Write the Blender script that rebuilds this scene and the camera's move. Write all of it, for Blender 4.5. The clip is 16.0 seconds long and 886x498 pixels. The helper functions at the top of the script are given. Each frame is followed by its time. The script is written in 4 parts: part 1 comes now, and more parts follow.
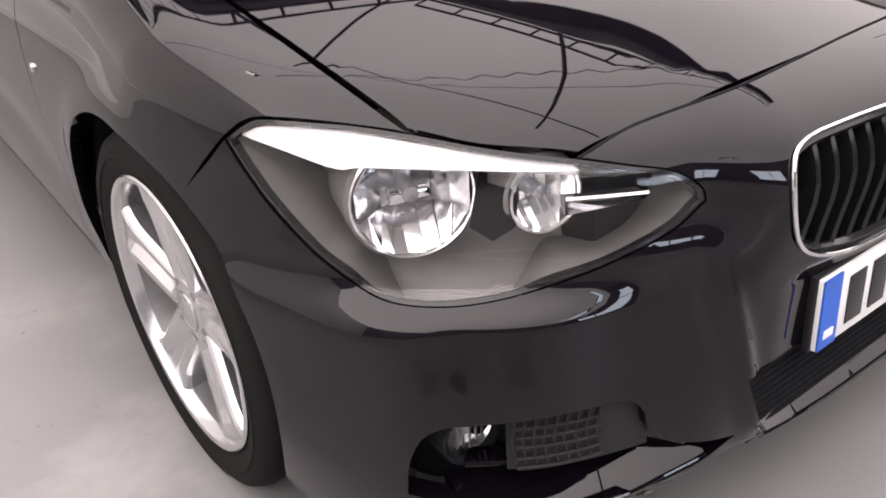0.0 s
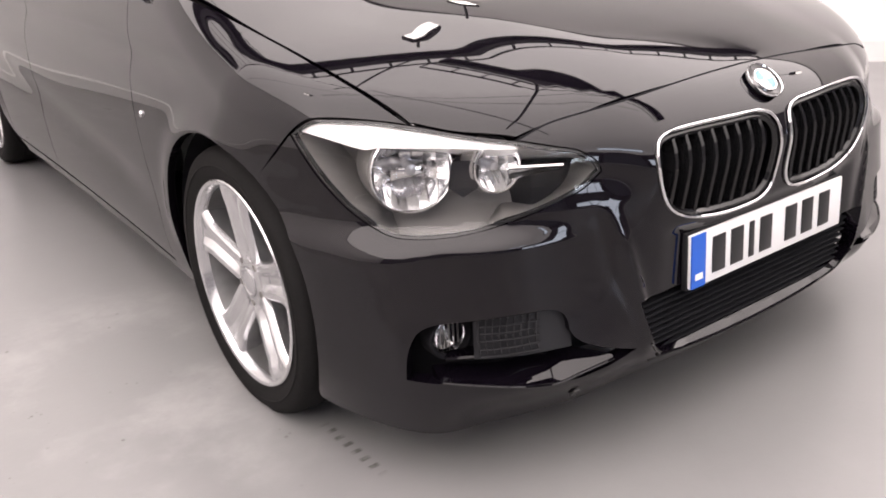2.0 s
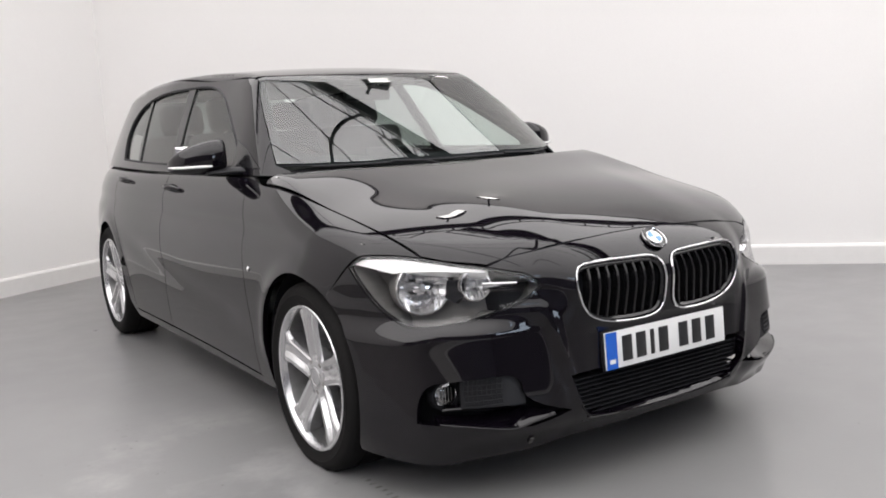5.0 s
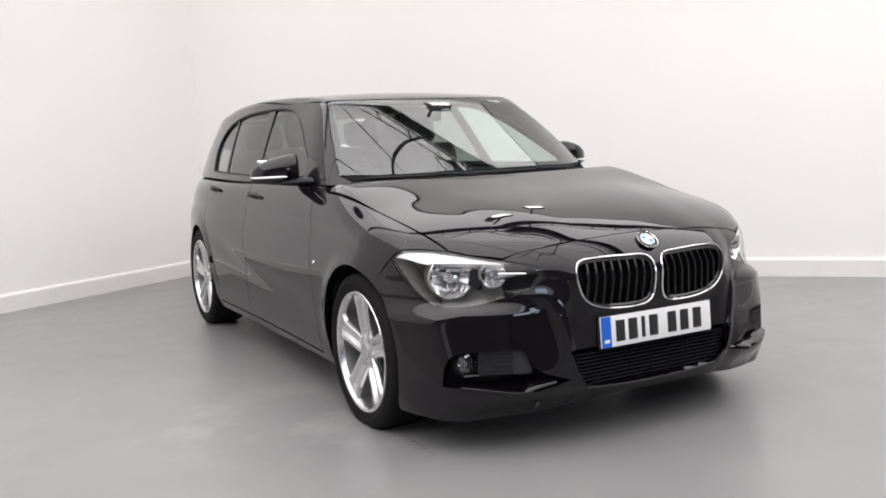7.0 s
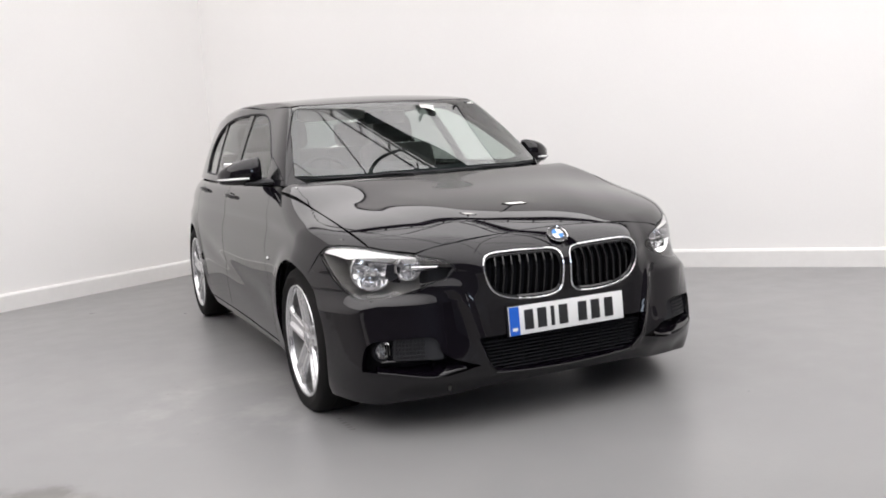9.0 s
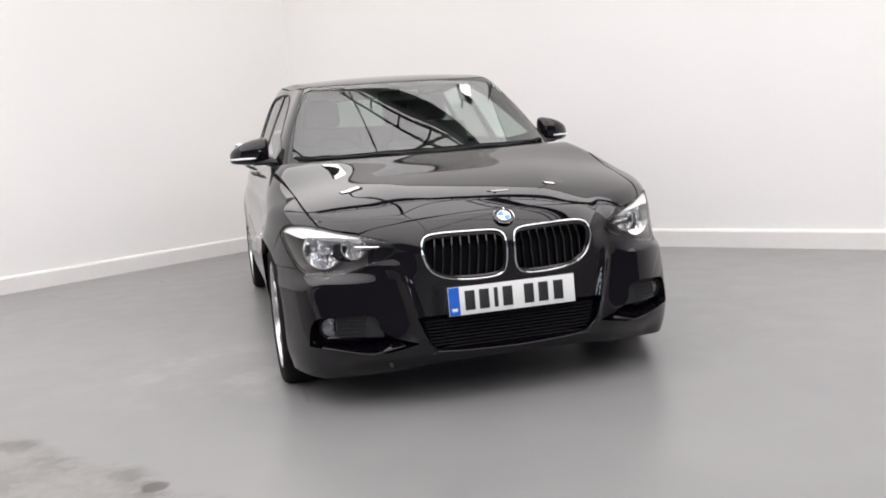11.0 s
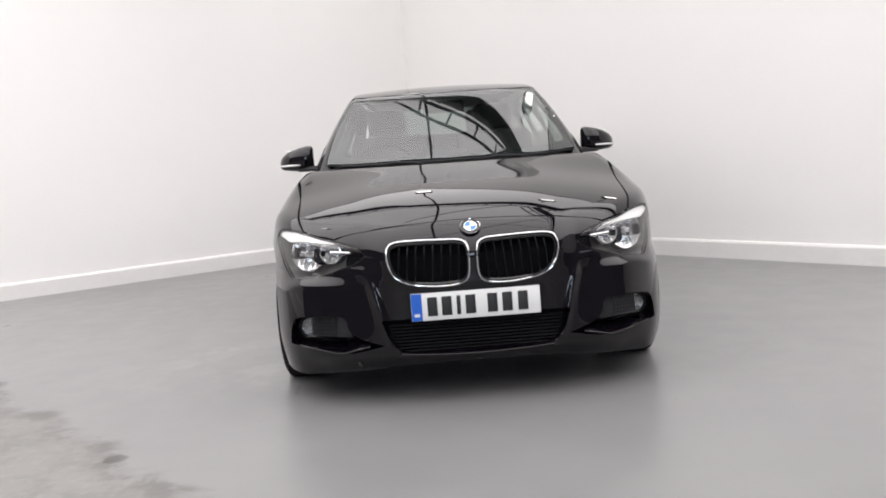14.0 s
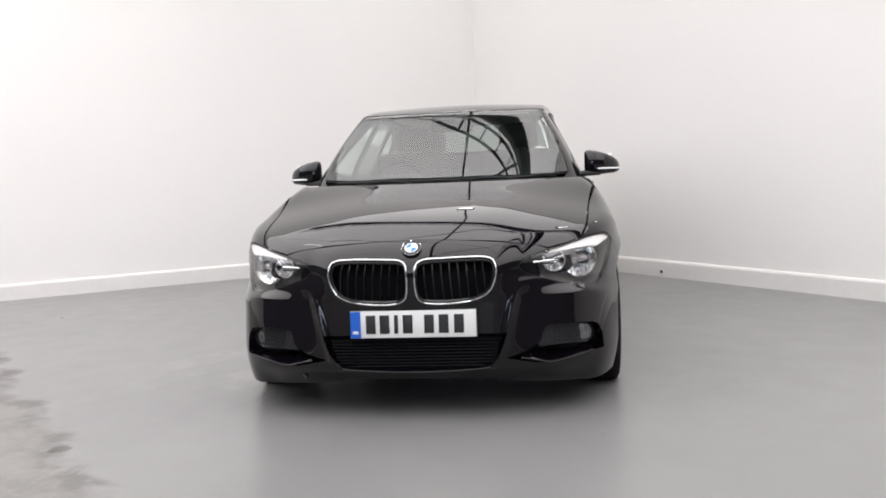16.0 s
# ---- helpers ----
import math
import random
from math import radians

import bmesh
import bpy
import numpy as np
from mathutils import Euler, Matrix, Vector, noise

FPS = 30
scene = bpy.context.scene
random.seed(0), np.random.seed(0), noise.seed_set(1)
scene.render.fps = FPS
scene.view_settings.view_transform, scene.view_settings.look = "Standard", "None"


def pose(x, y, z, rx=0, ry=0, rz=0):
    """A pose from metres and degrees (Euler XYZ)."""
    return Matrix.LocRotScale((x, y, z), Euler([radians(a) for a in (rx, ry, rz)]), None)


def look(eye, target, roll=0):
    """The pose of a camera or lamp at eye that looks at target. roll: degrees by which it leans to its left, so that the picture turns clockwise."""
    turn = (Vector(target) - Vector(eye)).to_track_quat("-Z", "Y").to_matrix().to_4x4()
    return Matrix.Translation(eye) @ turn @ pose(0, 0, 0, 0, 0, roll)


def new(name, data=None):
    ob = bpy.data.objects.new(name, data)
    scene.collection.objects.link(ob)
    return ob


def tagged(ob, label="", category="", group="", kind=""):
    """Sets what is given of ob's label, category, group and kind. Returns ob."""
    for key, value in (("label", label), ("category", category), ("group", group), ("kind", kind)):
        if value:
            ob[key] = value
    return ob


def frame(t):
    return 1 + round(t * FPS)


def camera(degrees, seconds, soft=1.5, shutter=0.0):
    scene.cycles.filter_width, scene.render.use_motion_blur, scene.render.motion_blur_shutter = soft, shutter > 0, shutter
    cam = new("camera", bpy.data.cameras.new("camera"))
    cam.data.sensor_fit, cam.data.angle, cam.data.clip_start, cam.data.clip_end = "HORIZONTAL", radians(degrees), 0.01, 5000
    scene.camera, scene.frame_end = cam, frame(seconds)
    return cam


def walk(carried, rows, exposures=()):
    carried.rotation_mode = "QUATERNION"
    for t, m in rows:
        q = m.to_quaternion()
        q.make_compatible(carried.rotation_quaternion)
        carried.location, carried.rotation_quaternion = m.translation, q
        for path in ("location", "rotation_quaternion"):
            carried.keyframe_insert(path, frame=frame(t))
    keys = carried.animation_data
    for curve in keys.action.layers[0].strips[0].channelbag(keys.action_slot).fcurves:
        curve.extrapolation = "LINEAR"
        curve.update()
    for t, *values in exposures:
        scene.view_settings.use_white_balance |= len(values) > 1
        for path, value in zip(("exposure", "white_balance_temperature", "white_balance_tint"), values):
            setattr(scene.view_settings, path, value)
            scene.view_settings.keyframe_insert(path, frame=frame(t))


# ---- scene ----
import mathutils
import mathutils.geometry

cam = camera(52.9, 16.0, soft=1.8)
PATH = [
    (0, (-1.22, -1.241, 1.112), (-0.204, 0.15, 0.093), -3.28),
    (0.5, (-1.295, -1.33, 1.123), (-0.265, 0.091, 0.163), -3.19),
    (1, (-1.391, -1.473, 1.121), (-0.344, -0.023, 0.226), -3.69),
    (1.5, (-1.478, -1.596, 1.122), (-0.409, -0.13, 0.278), -2.9),
    (2, (-1.56, -1.752, 1.117), (-0.48, -0.254, 0.349), -3.0),
    (2.5, (-1.641, -1.935, 1.107), (-0.577, -0.387, 0.422), -3.31),
    (3, (-1.723, -2.077, 1.115), (-0.659, -0.483, 0.545), -3.22),
    (3.5, (-1.805, -2.2, 1.11), (-0.743, -0.579, 0.615), -3.32),
    (4, (-1.891, -2.35, 1.097), (-0.822, -0.71, 0.69), -3.03),
    (4.5, (-1.96, -2.488, 1.085), (-0.86, -0.845, 0.784), -3.12),
    (7, (-2.185, -3.226, 1.085), (-1.252, -1.471, 0.859), -2.75),
    (7.5, (-2.165, -3.339, 1.101), (-1.236, -1.581, 0.89), -3.05),
    (8, (-2.063, -3.502, 1.105), (-1.187, -1.717, 0.895), -3.86),
    (8.5, (-1.974, -3.619, 1.096), (-1.131, -1.817, 0.881), -3.87),
    (9, (-1.829, -3.682, 1.091), (-1.014, -1.871, 0.858), -3.77),
    (11.5, (-0.919, -4.057, 1.073), (-0.522, -2.116, 0.798), -4.04),
    (12, (-0.747, -4.089, 1.07), (-0.44, -2.132, 0.798), -3.76),
    (12.5, (-0.561, -4.174, 1.068), (-0.365, -2.199, 0.815), -3.98),
    (13, (-0.405, -4.245, 1.078), (-0.284, -2.263, 0.833), -3.69),
    (13.5, (-0.291, -4.303, 1.069), (-0.222, -2.32, 0.82), -3.8),
    (14, (-0.221, -4.274, 1.058), (-0.162, -2.288, 0.82), -4.0),
    (14.5, (-0.048, -4.263, 1.055), (-0.004, -2.276, 0.825), -3.8),
    (15, (0.16, -4.23, 1.063), (0.117, -2.244, 0.832), -2.61),
    (15.5, (0.345, -4.269, 1.055), (0.192, -2.287, 0.845), -3.23),
    (16, (0.569, -4.305, 1.073), (0.328, -2.329, 0.872), -2.35),
]
walk(cam, [(t, look(eye, target, roll)) for t, eye, target, roll in PATH],
     exposures=((0, .35, 6850, 20), (1.5, .34, 6950, 20), (2.5, .55, 6900, 19), (3.0, .24, 6800, 17), (3.5, -.08, 6650, 14), (4.5, -.12, 6500, 11.5), (7, -.02, 6500, 11.5), (16, -.10, 6500, 11.5)))

# ---------------------------------------------------------------- light
# glow added to the unseen ceiling as the room's main light
ROOF_GLOW = 3.2
ROOF_GLOW_FRONT = 1.5
ROOF_GLOW_BACK = 1.8
STEER = 0.0
world = bpy.data.worlds.new("world")
scene.world = world
world.use_nodes = True
world.node_tree.nodes["Background"].inputs["Color"].default_value = (.9, .95, 1, 1)
world.node_tree.nodes["Background"].inputs["Strength"].default_value = .05


# ---------------------------------------------------------------- the car's skin
def spline(*pairs):
    """A natural cubic through (x, y) pairs, straight beyond its ends."""
    xs, ys = (np.array(a, float) for a in zip(*pairs))
    n, h = len(xs), np.diff(xs)
    A, b = np.eye(n), np.zeros(n)
    for i in range(1, n - 1):
        A[i, i - 1:i + 2] = h[i - 1], 2 * (h[i - 1] + h[i]), h[i]
        b[i] = 6 * ((ys[i + 1] - ys[i]) / h[i] - (ys[i] - ys[i - 1]) / h[i - 1])
    m = np.linalg.solve(A, b)

    def value(x):
        x = np.asarray(x, float)
        c = np.clip(x, xs[0], xs[-1])
        i = np.clip(np.searchsorted(xs, c) - 1, 0, n - 2)
        p, q = xs[i + 1] - c, c - xs[i]
        y = (m[i] * p ** 3 + m[i + 1] * q ** 3) / (6 * h[i]) + (ys[i] / h[i] - m[i] * h[i] / 6) * p + (ys[i + 1] / h[i] - m[i + 1] * h[i] / 6) * q
        first = (ys[1] - ys[0]) / h[0] - h[0] * m[1] / 6
        last = (ys[-1] - ys[-2]) / h[-1] + h[-1] * m[-2] / 6
        return y + np.where(x < xs[0], (x - xs[0]) * first, 0) + np.where(x > xs[-1], (x - xs[-1]) * last, 0)
    return value


def smax(a, b, k):
    h = np.clip(k - np.abs(a - b), 0, None) / k
    return np.maximum(a, b) + h * h * k / 4


def step(a, b, x):
    s = np.clip((x - a) / (b - a), 0, 1)
    return s * s * (3 - 2 * s)


side_plan = spline((-.8, .84), (-.4, .883), (0, .888), (.5, .877), (1.2, .868), (1.9, .868), (2.6, .862), (3.0, .828), (3.3, .77), (3.6, .68))
side_section = spline((.1, -.06), (.18, -.035), (.25, -.02), (.4, -.008), (.55, 0), (.68, -.006), (.78, -.024), (.86, -.050), (.93, -.082), (1.0, -.12), (1.1, -.20))
nose_plan = spline((0, -.772), (.15, -.769), (.3, -.756), (.42, -.732), (.55, -.675), (.65, -.605), (.74, -.51), (.82, -.385), (.88, -.22), (.95, .02))
nose_section = spline((.1, .060), (.16, .032), (.2, .018), (.26, .008), (.36, .008), (.45, .010), (.53, .008), (.60, 0), (.66, .003), (.74, .04), (.85, .12))
bonnet_line = spline((-.8, .63), (-.74, .685), (-.69, .722), (-.62, .757), (-.5, .80), (-.3, .85), (0, .905), (.2, .945), (.35, .972), (.5, .985), (.8, .99), (3.6, .99))
bonnet_crown = spline((-.8, .28), (-.7, .25), (-.49, .18), (0, .12), (.4, .055), (.75, .035), (1.5, .05), (3.6, .08))
cabin_plan = spline((.3, .73), (.8, .762), (1.4, .780), (2.0, .782), (2.6, .765), (3.1, .715), (3.5, .64))
roof_line = spline((.6, 1.24), (.95, 1.345), (1.2, 1.389), (1.5, 1.414), (1.8, 1.427), (2.2, 1.434), (2.6, 1.422), (2.95, 1.392), (3.2, 1.35), (3.4, 1.29))
AXLE, REAR_AXLE = 0.0, 2.69
HUB = {AXLE: .296, REAR_AXLE: .314}


def lower_body(x, y, z):
    """Below zero inside the lower body, above it outside."""
    X = np.abs(x)
    crease = .80 + .035 * (y / 2.7)
    s = side_section(z) - .010 * np.exp(-((z - crease + .055) / .035) ** 2) * step(-.2, .5, y)
    swoosh = .30 + .09 * np.clip(y - .3, 0, 3) ** 1.3
    s = s - .008 * np.exp(-((z - swoosh - .07) / .06) ** 2) * step(.35, .8, y) * step(2.5, 1.9, y)
    for c in (AXLE, REAR_AXLE):
        r = np.hypot(y - c, z - HUB[c])
        s = s + .010 * np.exp(-((r - .35) / .045) ** 2) * step(.25, .4, z)
    s = s - .018 * np.clip((z - .28) / .24, 0, 1) * step(-.12, -.34, y) * step(.64, .53, z)
    flank = X - side_plan(y) - s
    recess = .042 * step(.50, .62, z) * step(.31, .45, X) - .072 * step(.548, .502 - .03 * step(.70, .82, X), z) * step(.42, .80, X)
    recess = recess + (.032 * np.clip((z - .26) / .25, 0, 1) - .015) * step(.36, .46, X) * step(.57, .505, z)
    recess = recess + .04 * step(.24, .14, z) * step(.76, .62, X)
    pillar = .014 * np.exp(-((X - .352 - .26 * (z - .26)) / .018) ** 2) * step(.22, .28, z) * step(.57, .48, z)
    nose = nose_plan(X) + nose_section(z) + recess - pillar - y
    nose = nose + .008 * step(.34, .27, X) * step(.33, .36, z) * step(.50, .47, z)
    ridge = .30 + .30 * (y + .65)
    top = z - bonnet_line(y) + bonnet_crown(y) * X ** 2.5 - .006 * (1 - .6 * step(-.30, .15, y)) * (1 - step(ridge - .10, ridge + .11, X)) * step(-.72, -.5, y)
    tail = y - 3.56 + .10 * X ** 2 + .12 * np.clip(z - .75, 0, 1)
    around = smax(smax(flank, nose, .10), tail, .2)
    return smax(smax(around, top, .07), .095 - z, .03)


def screen_line(X, z):
    return .30 + (z - .98) * 1.78 + X ** 3 * (.93 - 1.2 * (z - .98))


def cabin(x, y, z):
    """The same for the glass and the roof."""
    X = np.abs(x)
    u = z - .96
    flank = X - cabin_plan(y) + (.46 - .13 * step(1.2, 2.2, y)) * u + .22 * u * np.abs(u)
    top = z - roof_line(y) + .07 * X ** 2
    screen = (screen_line(X, z) - y) * .5
    tail = (y - 3.50 + .75 * (z - 1.0) + .15 * X ** 2) * .7
    return np.maximum(smax(smax(smax(screen, flank, .06), top, .018), smax(tail, flank, .15), .05), .90 - z)


def cast(f, start, way, far):
    """From inside points along ways to the skin."""
    start, way = np.broadcast_arrays(np.asarray(start, float), np.asarray(way, float))
    lo, hi = np.zeros(len(start)), np.full(len(start), float(far))
    for _ in range(34):
        mid = (lo + hi) / 2
        p = start + way * mid[:, None]
        inside = f(p[:, 0], p[:, 1], p[:, 2]) < 0
        lo, hi = np.where(inside, mid, lo), np.where(inside, hi, mid)
    return start + way * lo[:, None]


def slope(f, p, e=.004):
    g = np.stack([f(*(p + e * d).T) - f(*(p - e * d).T) for d in np.eye(3)], 1)
    return g / np.maximum(np.linalg.norm(g, axis=1), 1e-9)[:, None]


# ---------------------------------------------------------------- building kit
def mesh_object(name, verts, faces, mat, parent=None, smooth=False, label=""):
    me = bpy.data.meshes.new(name)
    me.from_pydata([tuple(v) for v in verts], [], [tuple(f) for f in faces])
    me.update()
    if smooth:
        me.polygons.foreach_set("use_smooth", [True] * len(me.polygons))
    ob = new(name, me)
    me.materials.append(mat)
    ob.parent = parent
    if label:
        ob["label"] = label
    return ob


def part(name, bm, mat, parent=None, label="", smooth=35):
    """One mesh object out of a bmesh, under a thing or a part."""
    me = bpy.data.meshes.new(name)
    bmesh.ops.recalc_face_normals(bm, faces=bm.faces)
    if smooth:
        for f in bm.faces:
            f.smooth = True
        for e in bm.edges:
            if len(e.link_faces) == 2 and e.calc_face_angle(0) > radians(smooth):
                e.smooth = False
    bm.to_mesh(me)
    bm.free()
    me.materials.append(mat)
    ob = new(name, me)
    ob.parent = parent
    if label:
        ob["label"] = label
    return ob


def thing(name, label, category, group="", at=(0, 0, 0), kind=""):
    ob = new(name)
    ob.location = at
    ob.empty_display_size = .1
    return tagged(ob, label, category, group, kind)


def box_bm(size, at=(0, 0, 0), bevel=0.0, turn=None, bm=None, segments=2):
    bm = bm or bmesh.new()
    made = bmesh.ops.create_cube(bm, size=1)["verts"]
    bmesh.ops.scale(bm, vec=size, verts=made)
    if bevel:
        edges = list({e for v in made for e in v.link_edges})
        made = [v for v in bmesh.ops.bevel(bm, geom=edges, offset=bevel, segments=segments, affect="EDGES", profile=.5)["verts"]]
        made = list({v for f in {f for v in made for f in v.link_faces} for v in f.verts})
    m = Matrix.Translation(at) @ (turn.to_4x4() if turn else Matrix())
    bmesh.ops.transform(bm, matrix=m, verts=made)
    return bm


def lathe_bm(profile, n=48, axis="x", bm=None, close=False):
    """Turns (radius, along) pairs round an axis."""
    bm = bm or bmesh.new()
    rings = []
    for r, a in profile:
        ring = []
        for i in range(n):
            c, s = r * math.cos(2 * math.pi * i / n), r * math.sin(2 * math.pi * i / n)
            ring.append(bm.verts.new({"x": (a, c, s), "y": (c, a, s), "z": (c, s, a)}[axis]))
        rings.append(ring)
    pairs = list(zip(rings, rings[1:])) + ([(rings[-1], rings[0])] if close else [])
    for p, q in pairs:
        for i in range(n):
            bm.faces.new((p[i], p[(i + 1) % n], q[(i + 1) % n], q[i]))
    return bm


def tube_bm(points, radius, n=8, closed=False, flat=1.0, up=(0, 0, 1), bm=None):
    """A tube along points; flat squeezes it across its up direction."""
    bm = bm or bmesh.new()
    P = [Vector(p) for p in points]
    rings = []
    for i, p in enumerate(P):
        a, b = (P[i - 1], P[(i + 1) % len(P)]) if closed else (P[max(i - 1, 0)], P[min(i + 1, len(P) - 1)])
        d = (b - a).normalized()
        u = Vector(up[i] if isinstance(up, list) else up)
        s = d.cross(u)
        if s.length < 1e-4:
            s = d.cross(Vector((1, 0, 0)))
        s.normalize()
        w = s.cross(d).normalized()
        r = radius[i] if isinstance(radius, (list, tuple)) else radius
        rings.append([bm.verts.new(p + s * r * math.cos(2 * math.pi * k / n) + w * r * flat * math.sin(2 * math.pi * k / n)) for k in range(n)])
    for i in range(len(P) - (0 if closed else 1)):
        p, q = rings[i], rings[(i + 1) % len(P)]
        for k in range(n):
            bm.faces.new((p[k], p[(k + 1) % n], q[(k + 1) % n], q[k]))
    if not closed:
        bm.faces.new(rings[0]), bm.faces.new(rings[-1])
    return bm


def moved(bm, m):
    bmesh.ops.transform(bm, matrix=m, verts=bm.verts)
    return bm


# charts: how a piece of skin is laid flat, and how flat points go back to the skin
def chart_top(p):
    return np.stack([p[:, 0], p[:, 1]], 1)


def back_top(f, q):
    return cast(f, np.stack([q[:, 0], q[:, 1], np.full(len(q), .35 if f is lower_body else .92)], 1), (0, 0, 1), 1.2)


SIDE_X, SIDE_Z, SIDE_R = .30, .50, .57


def chart_side(p):
    return np.stack([p[:, 1], np.arctan2(p[:, 2] - SIDE_Z, p[:, 0] - SIDE_X) * SIDE_R], 1)


def back_side(f, q):
    a = q[:, 1] / SIDE_R
    o = np.zeros(len(q))
    return cast(f, np.stack([o + SIDE_X, q[:, 0], o + SIDE_Z], 1), np.stack([np.cos(a), o, np.sin(a)], 1), 1.2)


def chart_cabin(p):
    return np.stack([p[:, 1], p[:, 2]], 1)


def back_cabin(f, q):
    o = np.zeros(len(q))
    return cast(f, np.stack([o + .05, q[:, 0], q[:, 1]], 1), (1, 0, 0), 1.2)


NOSE_Y = .25


def chart_front(p):
    return np.stack([np.arctan2(p[:, 0], NOSE_Y - p[:, 1]), p[:, 2]], 1)


def back_front(f, q):
    o = np.zeros(len(q))
    return cast(f, np.stack([o, o + NOSE_Y, q[:, 1]], 1), np.stack([np.sin(q[:, 0]), -np.cos(q[:, 0]), o], 1), 1.6)


def chart_tail(p):
    return np.stack([np.arctan2(p[:, 0], p[:, 1] - 2.6), p[:, 2]], 1)


def back_tail(f, q):
    o = np.zeros(len(q))
    return cast(f, np.stack([o, o + 2.6, q[:, 1]], 1), np.stack([np.sin(q[:, 0]), np.cos(q[:, 0]), o], 1), 1.6)


TOP, SIDE, FRONT, CABIN, TAIL = (chart_top, back_top), (chart_side, back_side), (chart_front, back_front), (chart_cabin, back_cabin), (chart_tail, back_tail)


def inside(poly, q):
    a, b = poly, np.roll(poly, -1, 0)
    hit = np.zeros(len(q), bool)
    for (x0, y0), (x1, y1) in zip(a, b):
        if y0 != y1:
            hit ^= ((y0 > q[:, 1]) != (y1 > q[:, 1])) & (q[:, 0] < (x1 - x0) * (q[:, 1] - y0) / (y1 - y0) + x0)
    return hit


def off_edge(poly, q):
    a, b = poly, np.roll(poly, -1, 0)
    best = np.full(len(q), 9.0)
    for p0, p1 in zip(a, b):
        d = p1 - p0
        s = np.clip(((q - p0) @ d) / max(d @ d, 1e-12), 0, 1)
        best = np.minimum(best, np.linalg.norm(q - p0 - s[:, None] * d, axis=1))
    return best


def refine(poly, length):
    out = []
    for p0, p1 in zip(poly, np.roll(poly, -1, 0)):
        n = max(1, int(np.ceil(np.linalg.norm(p1 - p0) / length)))
        out += [p0 + (p1 - p0) * i / n for i in range(n)]
    return np.array(out)


def smooth_loop(poly, rounds=2):
    for _ in range(rounds):
        nxt = np.roll(poly, -1, 0)
        poly = np.stack([.75 * poly + .25 * nxt, .25 * poly + .75 * nxt], 1).reshape(-1, poly.shape[1])
    return poly


def smooth_line(points, n=6):
    """A Catmull-Rom line through points, as an array."""
    P = np.array(points, float)
    E = np.vstack([2 * P[0] - P[1], P, 2 * P[-1] - P[-2]])
    out = []
    for i in range(1, len(E) - 2):
        for s in np.arange(n) / n:
            out.append(.5 * (2 * E[i] + (E[i + 1] - E[i - 1]) * s + (2 * E[i - 1] - 5 * E[i] + 4 * E[i + 1] - E[i + 2]) * s * s + (3 * E[i] - E[i - 1] - 3 * E[i + 1] + E[i + 2]) * s ** 3))
    return np.array(out + [P[-1]])


def inset(poly, d):
    area = np.sum(poly[:, 0] * np.roll(poly[:, 1], -1) - poly[:, 1] * np.roll(poly[:, 0], -1))
    t = np.roll(poly, -1, 0) - np.roll(poly, 1, 0)
    n = np.stack([-t[:, 1], t[:, 0]], 1) * np.sign(area)
    return poly + d * n / np.maximum(np.linalg.norm(n, axis=1), 1e-9)[:, None]


def skin(name, f, chart, outline, mat, parent, holes=(), gap=.002, cell=.03, depth=.012, lift=0.0, mirror=False, label=""):
    """A piece of the skin inside an outline: its face lies on the skin, its rim turns inwards."""
    flat, back = chart
    poly = refine(inset(flat(np.asarray(outline, float)), gap), cell * .6)
    cuts = [refine(inset(flat(np.asarray(h, float)), -gap), cell * .6) for h in holes]
    lo, hi = poly.min(0), poly.max(0)
    gx, gy = np.meshgrid(np.arange(lo[0], hi[0], cell), np.arange(lo[1], hi[1], cell * .87))
    gx = gx + (np.arange(gx.shape[0]) % 2)[:, None] * cell / 2
    grid = np.stack([gx.ravel(), gy.ravel()], 1)
    keep = inside(poly, grid)
    for c in [poly, *cuts]:
        keep &= off_edge(c, grid) > cell * .45
    for c in cuts:
        keep &= ~inside(c, grid)
    points, edges = [], []
    for c in [poly, *cuts]:
        k = len(points)
        points += [Vector(p) for p in c]
        edges += [(k + i, k + (i + 1) % len(c)) for i in range(len(c))]
    points += [Vector(p) for p in grid[keep]]
    from_cdt = mathutils.geometry.delaunay_2d_cdt(points, edges, [], 0, 1e-6)
    q = np.array([tuple(v) for v in from_cdt[0]])
    tris = np.array([t for t in from_cdt[2] if len(t) == 3])
    mid = q[tris].mean(1)
    ok = inside(poly, mid)
    for c in cuts:
        ok &= ~inside(c, mid)
    tris = tris[ok]
    p = back(f, q)
    n = slope(f, p)
    p = p + n * lift
    # all faces turned outwards
    turn = np.einsum("ij,ij->i", np.cross(p[tris[:, 1]] - p[tris[:, 0]], p[tris[:, 2]] - p[tris[:, 0]]), n[tris[:, 0]]) < 0
    tris[turn] = tris[turn][:, ::-1]
    count = {}
    for t in tris.tolist():
        for a, b in ((t[0], t[1]), (t[1], t[2]), (t[2], t[0])):
            count[(a, b)] = True
    rim = [(a, b) for a, b in count if (b, a) not in count]
    verts, faces, normals = p.tolist(), tris.tolist(), n.tolist()
    index = {}
    for a, b in rim:
        for v in (a, b):
            if v not in index:
                index[v] = len(verts)
                verts += [p[v].tolist(), (p[v] - n[v] * depth).tolist()]
                normals += [(0, 0, 0), (0, 0, 0)]
        i, j = index[a], index[b]
        faces.append((j, i, i + 1, j + 1))
    if mirror:
        verts, normals, faces = [(-x, y, z) for x, y, z in verts], [(-x, y, z) for x, y, z in normals], [t[::-1] for t in faces]
    ob = mesh_object(name, verts, faces, mat, parent, True, label)
    ob.data.normals_split_custom_set_from_vertices(normals)
    return ob


def both(make):
    for m in (False, True):
        make(m)


